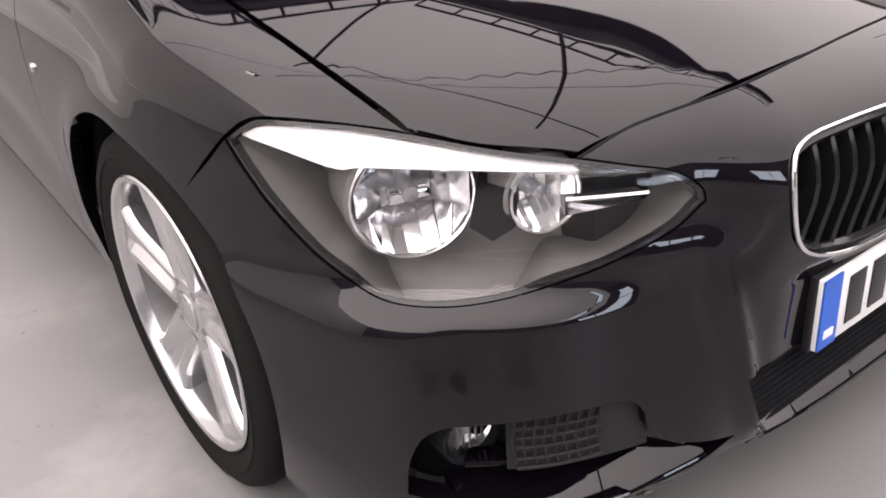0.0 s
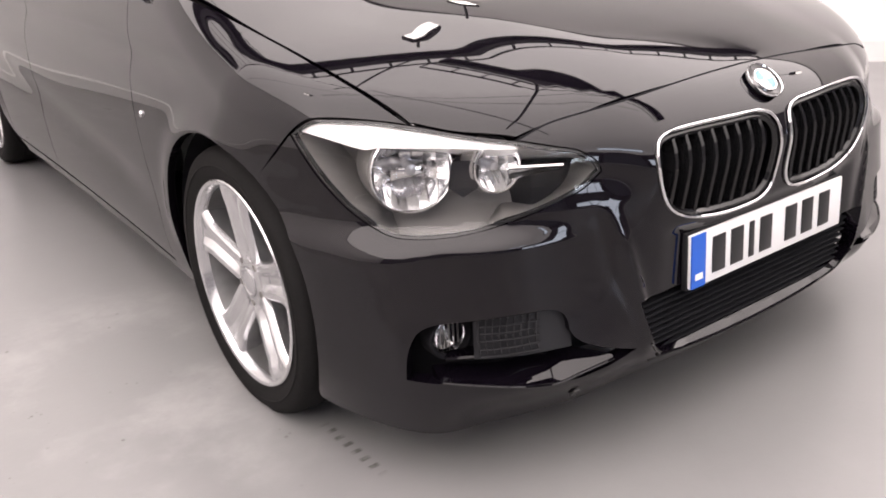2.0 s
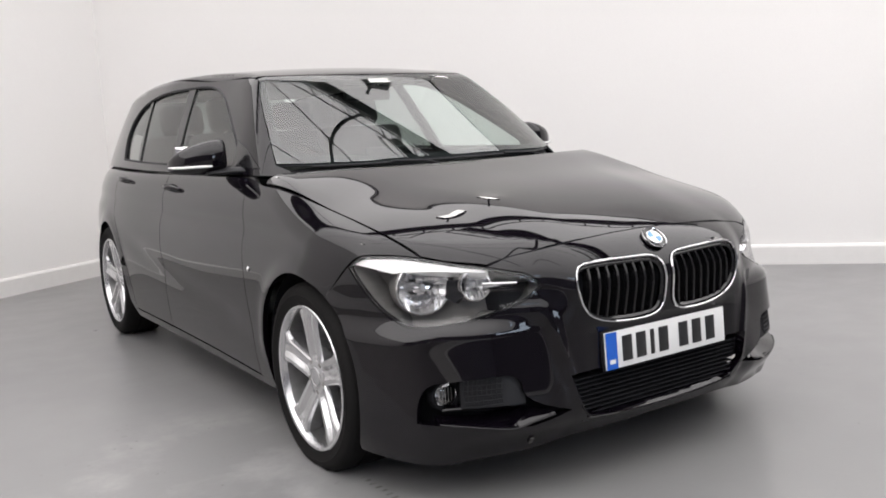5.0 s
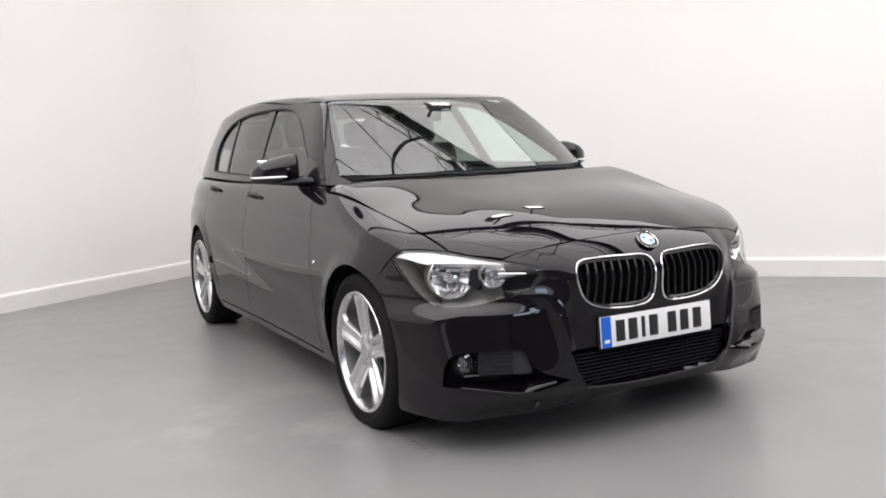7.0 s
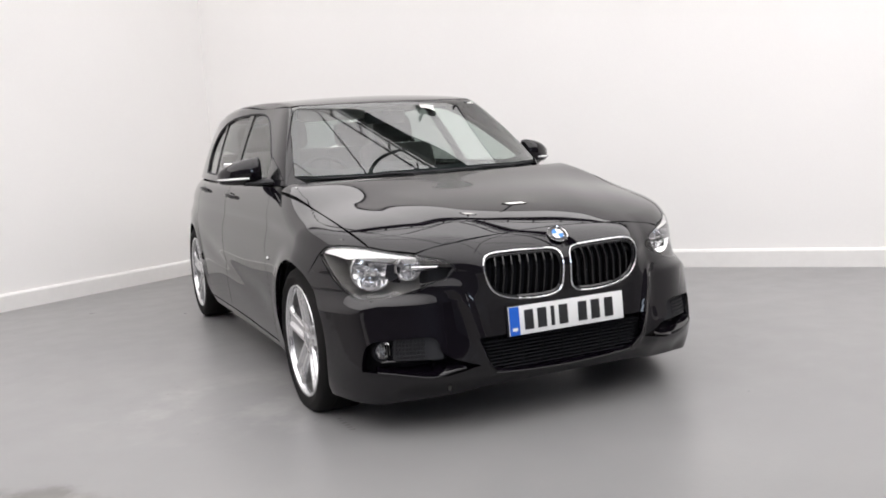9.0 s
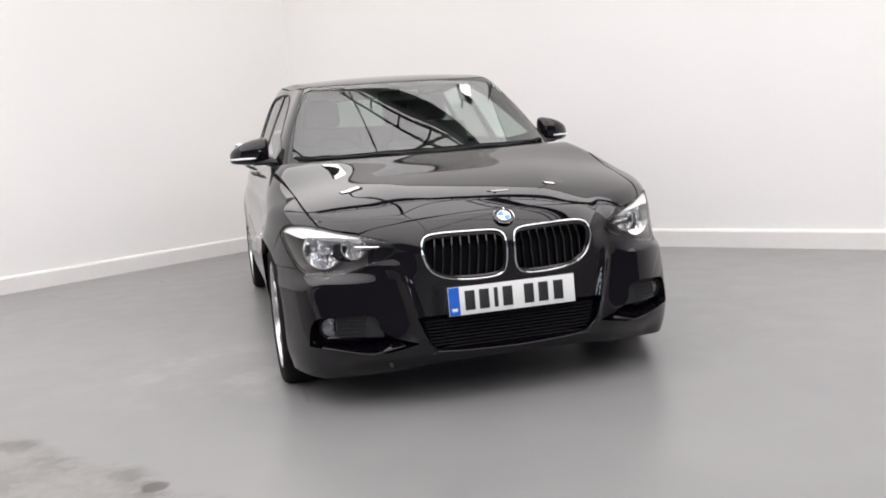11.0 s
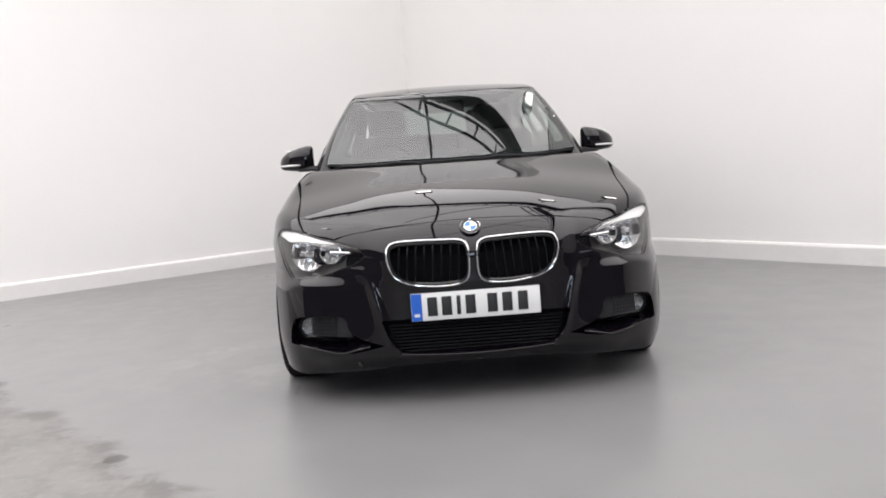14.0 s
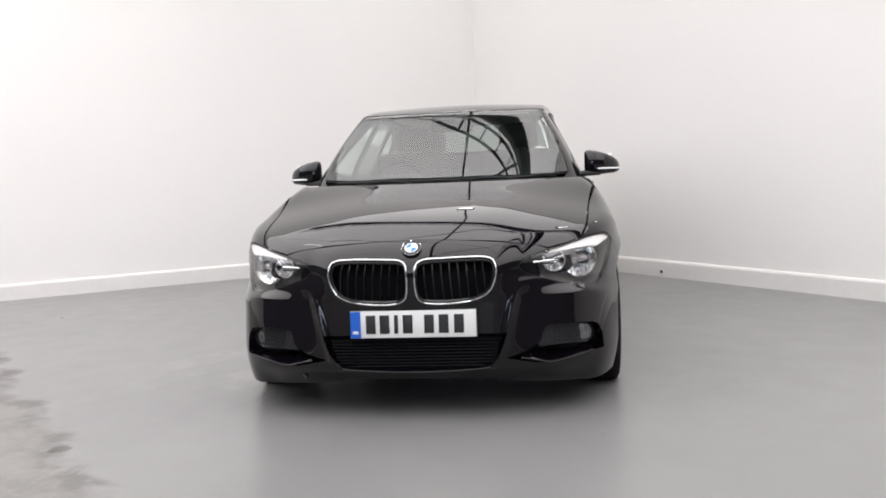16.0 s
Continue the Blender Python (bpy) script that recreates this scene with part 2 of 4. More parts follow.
def flip(points, m):
    return [(-x, y, z) if m else (x, y, z) for x, y, z in points]


def bmesh_solid(bm, t):
    bmesh.ops.recalc_face_normals(bm, faces=bm.faces)
    bmesh.ops.solidify(bm, geom=bm.faces[:], thickness=t)
    return bm


# ---------------------------------------------------------------- materials
def material(name, colour, rough=.5, metal=0.0, coat=0.0, bump=0.0, scale=40.0, vary=0.0, spec=.5, emit=None, rough_vary=0.0, coarse=3.0):
    """A principled surface with grain at two scales in colour, gloss and relief."""
    m = bpy.data.materials.new(name)
    m.use_nodes = True
    nt = m.node_tree
    b = nt.nodes["Principled BSDF"]
    b.inputs["Base Color"].default_value = (*colour, 1)
    b.inputs["Roughness"].default_value = rough
    b.inputs["Metallic"].default_value = metal
    b.inputs["Specular IOR Level"].default_value = spec
    b.inputs["Coat Weight"].default_value = coat
    b.inputs["Coat Roughness"].default_value = .02
    b.inputs["Coat IOR"].default_value = 1.46
    if emit:
        b.inputs["Emission Color"].default_value = (*emit[:3], 1)
        b.inputs["Emission Strength"].default_value = emit[3]
    if vary or bump or rough_vary:
        at = nt.nodes.new("ShaderNodeTexCoord")
        fine, wide = nt.nodes.new("ShaderNodeTexNoise"), nt.nodes.new("ShaderNodeTexNoise")
        fine.inputs["Scale"].default_value, wide.inputs["Scale"].default_value = scale, coarse
        fine.inputs["Detail"].default_value = wide.inputs["Detail"].default_value = 5
        for n in (fine, wide):
            nt.links.new(at.outputs["Object"], n.inputs["Vector"])
        mix = nt.nodes.new("ShaderNodeMath")
        mix.operation = "ADD"
        nt.links.new(fine.outputs["Fac"], mix.inputs[0])
        nt.links.new(wide.outputs["Fac"], mix.inputs[1])
        if vary:
            r = nt.nodes.new("ShaderNodeMapRange")
            r.inputs["From Min"].default_value, r.inputs["From Max"].default_value = .6, 1.4
            r.inputs["To Min"].default_value, r.inputs["To Max"].default_value = 1 - vary, 1 + vary
            nt.links.new(mix.outputs[0], r.inputs["Value"])
            c = nt.nodes.new("ShaderNodeVectorMath")
            c.operation = "SCALE"
            c.inputs[0].default_value = colour
            nt.links.new(r.outputs[0], c.inputs["Scale"])
            nt.links.new(c.outputs[0], b.inputs["Base Color"])
        if rough_vary:
            r = nt.nodes.new("ShaderNodeMapRange")
            r.inputs["From Min"].default_value, r.inputs["From Max"].default_value = .6, 1.4
            r.inputs["To Min"].default_value, r.inputs["To Max"].default_value = rough - rough_vary, rough + rough_vary
            nt.links.new(mix.outputs[0], r.inputs["Value"])
            nt.links.new(r.outputs[0], b.inputs["Roughness"])
        if bump:
            k = nt.nodes.new("ShaderNodeBump")
            k.inputs["Strength"].default_value, k.inputs["Distance"].default_value = 1.0, bump
            nt.links.new(fine.outputs["Fac"], k.inputs["Height"])
            nt.links.new(k.outputs[0], b.inputs["Normal"])
    return m


def glass_material(name, tint, rough=.0, face=.045):
    """A thin pane: clear or tinted, its mirror gloss rising from face at right angles to full at a glance."""
    m = bpy.data.materials.new(name)
    m.use_nodes = True
    nt = m.node_tree
    nt.nodes.remove(nt.nodes["Principled BSDF"])
    clear, gloss, mix, glance, power, rise = (nt.nodes.new("ShaderNode" + k) for k in ("BsdfTransparent", "BsdfGlossy", "MixShader", "LayerWeight", "Math", "MapRange"))
    clear.inputs["Color"].default_value = (*tint, 1)
    gloss.inputs["Roughness"].default_value = rough
    glance.inputs["Blend"].default_value = .5
    power.operation = "POWER"
    power.inputs[1].default_value = 5
    rise.inputs["To Min"].default_value = face
    nt.links.new(glance.outputs["Facing"], power.inputs[0])
    nt.links.new(power.outputs[0], rise.inputs["Value"])
    nt.links.new(rise.outputs[0], mix.inputs[0])
    nt.links.new(clear.outputs[0], mix.inputs[1])
    nt.links.new(gloss.outputs[0], mix.inputs[2])
    nt.links.new(mix.outputs[0], nt.nodes["Material Output"].inputs["Surface"])
    return m


def floor_material():
    """Grey floor paint, worn to bare stained concrete in places."""
    m = material("floor_paint", (.30, .295, .285), .32)
    nt, b = m.node_tree, m.node_tree.nodes["Principled BSDF"]
    at = nt.nodes.new("ShaderNodeTexCoord")

    def noise_at(scale, detail=6, rough=.6):
        n = nt.nodes.new("ShaderNodeTexNoise")
        n.inputs["Scale"].default_value, n.inputs["Detail"].default_value, n.inputs["Roughness"].default_value = scale, detail, rough
        nt.links.new(at.outputs["Object"], n.inputs["Vector"])
        return n.outputs["Fac"]

    def ramp(src, a, b2, lo, hi):
        r = nt.nodes.new("ShaderNodeMapRange")
        r.interpolation_type = "SMOOTHSTEP"
        for k, v in (("From Min", a), ("From Max", b2), ("To Min", lo), ("To Max", hi)):
            r.inputs[k].default_value = v
        nt.links.new(src, r.inputs["Value"])
        return r.outputs[0]

    def maths(op, a, c):
        k = nt.nodes.new("ShaderNodeMath")
        k.operation = op
        for i, v in enumerate((a, c)):
            if isinstance(v, (int, float)):
                k.inputs[i].default_value = v
            else:
                nt.links.new(v, k.inputs[i])
        return k.outputs[0]

    def blend(fac, a, c):
        k = nt.nodes.new("ShaderNodeMix")
        k.data_type = "RGBA"
        nt.links.new(fac, k.inputs["Factor"])
        for s, v in (("A", a), ("B", c)):
            i = [q for q in k.inputs if q.name == s and q.type == "RGBA"][0]
            if isinstance(v, tuple):
                i.default_value = (*v, 1)
            else:
                nt.links.new(v, i)
        return [q for q in k.outputs if q.type == "RGBA"][0]

    wide, mid, fine = noise_at(.7), noise_at(5), noise_at(60)
    paint = blend(ramp(wide, .3, .7, 0, 1), (.178, .176, .177), (.205, .203, .202))
    paint = blend(ramp(mid, .3, .8, 0, .16), paint, (.255, .253, .25))
    # the worn strip: a straight-edged bare patch beside the bay
    sep = nt.nodes.new("ShaderNodeSeparateXYZ")
    nt.links.new(at.outputs["Object"], sep.inputs[0])
    along = maths("ADD", maths("MULTIPLY", sep.outputs["X"], WORN[0]), maths("MULTIPLY", sep.outputs["Y"], WORN[1]))
    edge = maths("ADD", along, maths("MULTIPLY", maths("SUBTRACT", noise_at(2.6, 5, .55), .5), .42))
    worn = ramp(edge, WORN[2], WORN[2] + .14, 0, 1)
    bare = blend(ramp(mid, .35, .6, 0, 1), (.150, .144, .139), (.195, .188, .181))
    bare = blend(ramp(noise_at(22), .5, .68, 0, .35), bare, (.24, .234, .225))
    colour = blend(worn, paint, bare)
    rim = maths("MULTIPLY", ramp(edge, WORN[2] - .02, WORN[2] + .05, 0, .75), ramp(edge, WORN[2] + .05, WORN[2] + .22, 1, 0))
    colour = blend(maths("MULTIPLY", rim, ramp(noise_at(6, 6, .6), .47, .60, 0, 1)), colour, (.095, .09, .086))
    # pale scuffs and dark specks, thickest where cars are driven in
    def spot(x, y, radius):
        d = nt.nodes.new("ShaderNodeVectorMath")
        d.operation = "DISTANCE"
        d.inputs[1].default_value = (x, y, 0)
        nt.links.new(at.outputs["Object"], d.inputs[0])
        return ramp(d.outputs["Value"], radius * .35, radius, 1, 0)
    trodden = maths("MAXIMUM", spot(-1.14, 0.32, .80), spot(-1.04, 0.09, .55))
    pale = maths("MULTIPLY", maths("MULTIPLY", ramp(noise_at(2.4, 6, .6), .47, .66, 0, .55), trodden), ramp(noise_at(14), .3, .6, .4, 1))
    colour = blend(pale, colour, (.32, .315, .31))
    vor = nt.nodes.new("ShaderNodeTexVoronoi")
    vor.inputs["Scale"].default_value = 31
    nt.links.new(at.outputs["Object"], vor.inputs["Vector"])
    specks = maths("MULTIPLY", ramp(vor.outputs["Distance"], .07, .20, 1, 0), maths("MAXIMUM", maths("MULTIPLY", ramp(noise_at(6.5), .53, .62, 0, .85), trodden), ramp(noise_at(2.1), .66, .72, 0, .4)))
    colour = blend(specks, colour, (.06, .055, .05))
    scuff = maths("MULTIPLY", ramp(noise_at(1.1, 9, .7), .56, .70, 0, .35), ramp(noise_at(26, 4), .45, .7, 0, 1))
    colour = blend(scuff, colour, (.12, .117, .114))
    # a short row of dark tread prints beside the front wheel, and a pit in the worn strip
    run = maths("ADD", maths("MULTIPLY", sep.outputs["X"], 0.0075), maths("ADD", maths("MULTIPLY", sep.outputs["Y"], -1.0000), -0.1907))
    off = maths("ADD", maths("MULTIPLY", sep.outputs["X"], 1.0000), maths("ADD", maths("MULTIPLY", sep.outputs["Y"], 0.0075), 0.8000))
    beat = maths("SINE", maths("MULTIPLY", run, 2 * math.pi / .034), 0)
    row = maths("MULTIPLY", ramp(maths("ABSOLUTE", off, 0), .006, .016, 1, 0), ramp(beat, .1, .6, 0, 1))
    row = maths("MULTIPLY", row, maths("MULTIPLY", ramp(run, 0, .03, 0, 1), ramp(run, 0.208, 0.258, 1, 0)))
    row = maths("MULTIPLY", row, ramp(noise_at(30), .35, .55, .2, .9))
    pit = ramp(maths("ADD", spot(-1.367, -1.109, .07), maths("MULTIPLY", maths("SUBTRACT", noise_at(40), .5), .9)), .45, .75, 0, .8)
    colour = blend(maths("MAXIMUM", row, pit), colour, (.05, .046, .042))
    nt.links.new(colour, b.inputs["Base Color"])
    rough = maths("ADD", ramp(mid, .2, .8, .27, .34), maths("MULTIPLY", worn, .3))
    nt.links.new(rough, b.inputs["Roughness"])
    k = nt.nodes.new("ShaderNodeBump")
    k.inputs["Strength"].default_value, k.inputs["Distance"].default_value = .5, .0006
    nt.links.new(maths("ADD", fine, maths("MULTIPLY", maths("MULTIPLY", worn, mid), 4)), k.inputs["Height"])
    nt.links.new(k.outputs[0], b.inputs["Normal"])
    return m


def fade_roof(m):
    """Added ceiling glow that lights the room: most over the bay, and less over the hall in front of it and the corner
    behind.
    """
    nt = m.node_tree
    at, sep = nt.nodes.new("ShaderNodeTexCoord"), nt.nodes.new("ShaderNodeSeparateXYZ")
    nt.links.new(at.outputs["Object"], sep.inputs[0])
    ends = []
    for y0, y1, lo, hi in ((-5.5, -.5, ROOF_GLOW_FRONT, ROOF_GLOW), (.4, 3.0, 0, ROOF_GLOW_BACK - ROOF_GLOW)):
        r = nt.nodes.new("ShaderNodeMapRange")
        r.interpolation_type = "SMOOTHSTEP"
        for k, v in (("From Min", y0), ("From Max", y1), ("To Min", lo), ("To Max", hi)):
            r.inputs[k].default_value = v
        nt.links.new(sep.outputs["Y"], r.inputs["Value"])
        ends.append(r.outputs[0])
    total = nt.nodes.new("ShaderNodeMath")
    nt.links.new(ends[0], total.inputs[0])
    nt.links.new(ends[1], total.inputs[1])
    nt.links.new(total.outputs[0], nt.nodes["Principled BSDF"].inputs["Emission Strength"])


def wall_material():
    m = material("wall_paint", (.81, .795, .78), .6, bump=.0006, scale=120, vary=.02, coarse=.8)
    return m


WORN = (-.768, -.640, 1.69)
PAINT = material("black_paint", (.0028, .0020, .0036), .5, coat=1.0, rough_vary=.05, scale=900, spec=0.0)
GLOSS_BLACK = material("gloss_black", (.010, .010, .011), .12, vary=.1)
TRIM = material("black_plastic", (.016, .016, .018), .5, bump=.0003, scale=400, vary=.15, spec=.25)
DARK = material("dark_void", (.012, .012, .014), .9, vary=.2, spec=.1)
RUBBER = material("tyre_rubber", (.009, .0085, .0085), .8, bump=.0005, scale=160, vary=.25, spec=.12)
CHROME = material("chrome", (.86, .86, .87), .09, 1.0, rough_vary=.03)
ALLOY = material("silver_alloy", (.60, .60, .61), .22, .9, rough_vary=.03, scale=6)
BRAKE = material("brake_steel", (.30, .29, .28), .38, 1.0, vary=.2, scale=30)
DISC = material("brake_disc", (.10, .098, .095), .45, .6, vary=.2, scale=30)
REFLECTOR = material("lamp_reflector", (.93, .93, .94), .16, 1.0, rough_vary=.04)
BARREL = material("rim_barrel", (.22, .22, .22), .4, .8, vary=.2, scale=30)
MIRROR = material("mirror_silver", (.92, .92, .93), .03, 1.0, rough_vary=.01)
LENS = glass_material("clear_lens", (.97, .97, .97), face=.045)
HOUSING = material("lamp_housing", (.19, .184, .178), .40, .2, vary=.12, rough_vary=.06)
LAMP_GREY = material("lamp_grey", (.45, .45, .46), .25, .6, vary=.05)
SCREEN = glass_material("windscreen_glass", (.72, .83, .78), face=.135)
SIDE_GLASS = glass_material("side_glass", (.76, .81, .79), face=.11)
PRIVACY = glass_material("privacy_glass", (.40, .43, .42), face=.11)
REAR_GLASS = glass_material("rear_glass", (.19, .22, .21))
PLATE_WHITE = material("plate_white", (.80, .80, .79), .35, vary=.02)
PLATE_BLUE = material("plate_blue", (.01, .11, .55), .35, vary=.04)
PLATE_BLACK = material("plate_black", (.015, .015, .016), .4, vary=.1)
BADGE_WHITE = material("badge_white", (.80, .80, .80), .2, vary=.02, coat=.5)
BADGE_BLUE = material("badge_blue", (.06, .22, .55), .2, vary=.03, coat=.5)
LINING = material("pale_lining", (.45, .44, .42), .9, bump=.0005, scale=200, vary=.08)
SEAT = material("dark_fabric", (.06, .058, .056), .85, bump=.0008, scale=220, vary=.2)
DASH = material("dash_plastic", (.045, .044, .043), .7, bump=.0004, scale=260, vary=.15)
WALL = wall_material()
# dark tone of the unseen walls, set by what the car's paint mirrors
DARK_WALL = material("unseen_dark_wall", (.115, .113, .125), .6, bump=.0006, scale=120, vary=.1, coarse=.8)
DAYLIGHT = material("window_daylight", (.8, .8, .8), .3, emit=(.70, .84, 1.0, 7.0), vary=.02)
SKIRT = material("skirting_paint", (.75, .737, .72), .38, vary=.03, scale=20)
FLOOR = floor_material()
STEEL = material("dark_steel", (.03, .03, .032), .5, .3, vary=.2, scale=20)
RAIL = material("rail_grey", (.12, .12, .12), .5, vary=.1, scale=20)
CABLE = material("cable_black", (.012, .012, .012), .5, vary=.2)
# the ceiling itself emits, in place of light sources that are not known
CEILING = material("glowing_ceiling", (.78, .77, .75), .6, vary=.03, scale=6, emit=(1, .98, .975, ROOF_GLOW))
fade_roof(CEILING)
LAMP_GLASS = material("lamp_glass", (.9, .9, .9), .3, emit=(1, .97, .92, 9), vary=.02)


# ---------------------------------------------------------------- the room
CORNER = Vector((-.198, 5.375, 0))
LEFT_WAY, RIGHT_WAY = Vector((-.846, -.533, 0)).normalized(), Vector((.653, -.757, 0)).normalized()
LEFT_LONG, RIGHT_LONG, HIGH, THICK = 11.0, 12.0, 3.55, .15
P0, P1, P3 = CORNER, CORNER + LEFT_WAY * LEFT_LONG, CORNER + RIGHT_WAY * RIGHT_LONG
P2 = P1 + P3 - CORNER


def wall(name, a, b, label, mat, opening=None, high=HIGH):
    """A wall with thickness; its inner face stands on the line from a to b. opening: from, to, sill, head."""
    d = (b - a).normalized()
    out = Vector((d.y, -d.x, 0))
    if out.dot((P0 + P2) / 2 - a) > 0:
        out = -out
    a2, b2 = a - d * THICK, b + d * THICK
    long = (b2 - a2).length
    blocks = [(0, long, -.05, high)]
    if opening:
        s0, s1, z0, z1 = opening
        blocks = [(0, s0, -.05, high), (s1, long, -.05, high), (s0, s1, -.05, z0), (s0, s1, z1, high)]
    bm = bmesh.new()
    for s0, s1, z0, z1 in blocks:
        vs = [bm.verts.new(a2 + d * s + out * u + Vector((0, 0, z))) for z in (z0, z1) for s, u in ((s0, 0), (s1, 0), (s1, THICK), (s0, THICK))]
        for f in ((0, 1, 2, 3), (4, 5, 6, 7), (0, 1, 5, 4), (1, 2, 6, 5), (2, 3, 7, 6), (3, 0, 4, 7)):
            bm.faces.new([vs[i] for i in f])
    if opening:
        s0, s1, z0, z1 = opening
        pane = bmesh.new()
        pane.faces.new([pane.verts.new(a2 + d * s + out * .10 + Vector((0, 0, z))) for s, z in ((s0, z0), (s1, z0), (s1, z1), (s0, z1))])
        window = tagged(part("window_1", bmesh_solid(pane, .006), DAYLIGHT), "frosted window pane bright with cool daylight", "window", kind="structure")
        for s, z, w, h in ((s0, (z0 + z1) / 2, .06, z1 - z0), (s1, (z0 + z1) / 2, .06, z1 - z0), ((s0 + s1) / 2, (z0 + z1) / 2, .05, z1 - z0)):
            post = bmesh.new()
            tube_bm([a2 + d * s + out * .05 + Vector((0, 0, z - h / 2)), a2 + d * s + out * .05 + Vector((0, 0, z + h / 2))], w / 2, 4, bm=post)
            part("window_frame", post, STEEL, window)
    return tagged(part(name, bm, mat, smooth=0), label, "wall", kind="structure"), d, -out


def skirting(a, b, inward):
    d = (b - a).normalized()
    sect = [(0, 0), (.022, 0), (.022, SKIRT_HIGH - .02), (.016, SKIRT_HIGH - .006), (.008, SKIRT_HIGH), (0, SKIRT_HIGH)]
    bm = bmesh.new()
    rows = [[bm.verts.new(p + inward * (u + .001) + Vector((0, 0, z))) for u, z in sect] for p in (a, b)]
    for k in range(len(sect)):
        j = (k + 1) % len(sect)
        bm.faces.new((rows[0][k], rows[0][j], rows[1][j], rows[1][k]))
    bm.faces.new(rows[0]), bm.faces.new(rows[1])
    return tagged(part("baseboard", bm, SKIRT, smooth=0), "white painted skirting board along the foot of the wall", "skirting board", kind="structure")


SKIRT_HIGH = .142
# wall_front and wall_near are added out of view, dark to deepen the car's reflections
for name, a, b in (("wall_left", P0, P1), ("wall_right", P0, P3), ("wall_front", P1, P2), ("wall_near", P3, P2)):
    _, d, inward = wall(name, a, b, "plain white painted wall" if a == P0 else "dark wall added out of view to darken the car's reflections", WALL if a == P0 else DARK_WALL, (8.5, 10.5, .9, 2.3) if name == "wall_near" else None)
    skirting(a, b, inward)
spot = CORNER + RIGHT_WAY * 2.62 + Vector((-RIGHT_WAY.y, RIGHT_WAY.x, 0)) * -.022
if (spot - CORNER - RIGHT_WAY * 2.62).dot((P0 + P2) / 2 - CORNER) < 0:
    spot = CORNER + RIGHT_WAY * 2.62 - (spot - CORNER - RIGHT_WAY * 2.62)
cap = lathe_bm([(.014, -.002), (.014, .004), (.010, .007), (.0005, .008)], 16, "z")
inwards = (spot - CORNER - RIGHT_WAY * 2.62).normalized()
tagged(part("wall_plug", moved(cap, Matrix.Translation(spot + Vector((0, 0, .045)) + inwards * .002) @ inwards.to_track_quat("Z", "Y").to_matrix().to_4x4()), TRIM), "small round black plug low on the white skirting", "wall plug")
bm = bmesh.new()
vs = [bm.verts.new(p) for p in (P0 + Vector((0, .4, 0)), P3 + Vector((.4, 0, 0)), P2 + Vector((0, -.4, 0)), P1 + Vector((-.4, 0, 0)))]
low = [bm.verts.new(v.co - Vector((0, 0, .12))) for v in vs]
bm.faces.new(vs), bm.faces.new(low[::-1])
for i in range(4):
    bm.faces.new((vs[i], low[i], low[(i + 1) % 4], vs[(i + 1) % 4]))
tagged(part("floor", bm, FLOOR, smooth=0), "grey painted concrete floor with a satin sheen, worn and stained in places", "floor", kind="structure")
bm = bmesh.new()
vs = [bm.verts.new(Vector((p.x, p.y, HIGH))) for p in (P0, P3, P2, P1)]
top = [bm.verts.new(v.co + Vector((0, 0, .1))) for v in vs]
bm.faces.new(vs), bm.faces.new(top[::-1])
for i in range(4):
    bm.faces.new((vs[i], top[i], top[(i + 1) % 4], vs[(i + 1) % 4]))
tagged(part("ceiling", bm, CEILING, smooth=0), "pale unseen ceiling with an added glow that lights the room", "ceiling", kind="structure")


def rooflight(x, y, wide, long):
    """A clear pane in a dark frame in the roof of the hall."""
    pane = part("window_2", box_bm((wide, long, .012), (x, y, HIGH - .012)), DAYLIGHT, None, smooth=0)
    tagged(pane, "clear roof window bright with cool daylight", "window", kind="structure")
    for dx, dy, w, l in ((-wide / 2, 0, .06, long + .06), (wide / 2, 0, .06, long + .06), (0, -long / 2, wide, .06), (0, long / 2, wide, .06)):
        part("window_frame", box_bm((w, l, .04), (x + dx, y + dy, HIGH - .024), .004), STEEL, pane)


rooflight(-1.15, -6.8, 1.15, 1.0)


def truss(a, b, z, deep=.13, beam_wide=.13):
    """A dark ladder-like lattice beside a deep dark girder, under the ceiling."""
    a, b = Vector(a), Vector(b)
    d = (b - a).normalized()
    s = Vector((-d.y, d.x, 0))
    if s.x > 0:
        s = -s
    mid = (a + b) / 2
    root = thing("roof_truss", "dark steel lattice and girder under the pale ceiling", "truss", "roof trusses", (mid.x, mid.y, z))
    m = Matrix.Translation((-mid.x, -mid.y, -z))

    def beam(name, p, q, w):
        part(name, moved(tube_bm([p, q], w, 6), m), STEEL, root)
    up = Vector((0, 0, z))
    for k in (0, 1):
        beam("chord", a + up + s * (.09 + deep * k), b + up + s * (.09 + deep * k), .016)
    n = int((b - a).length / .30)
    for i in range(n + 1):
        p = a + (b - a) * i / n + up
        beam("rung", p + s * .09, p + s * (.09 + deep), .012)
    g = box_bm((beam_wide, (b - a).length, .10), (0, 0, 0), .012, Matrix.Rotation(math.atan2(-d.x, d.y), 3, "Z"))
    part("girder", moved(g, Matrix.Translation(-s * beam_wide * .5 + Vector((0, 0, .04)))), STEEL, root)
    return root


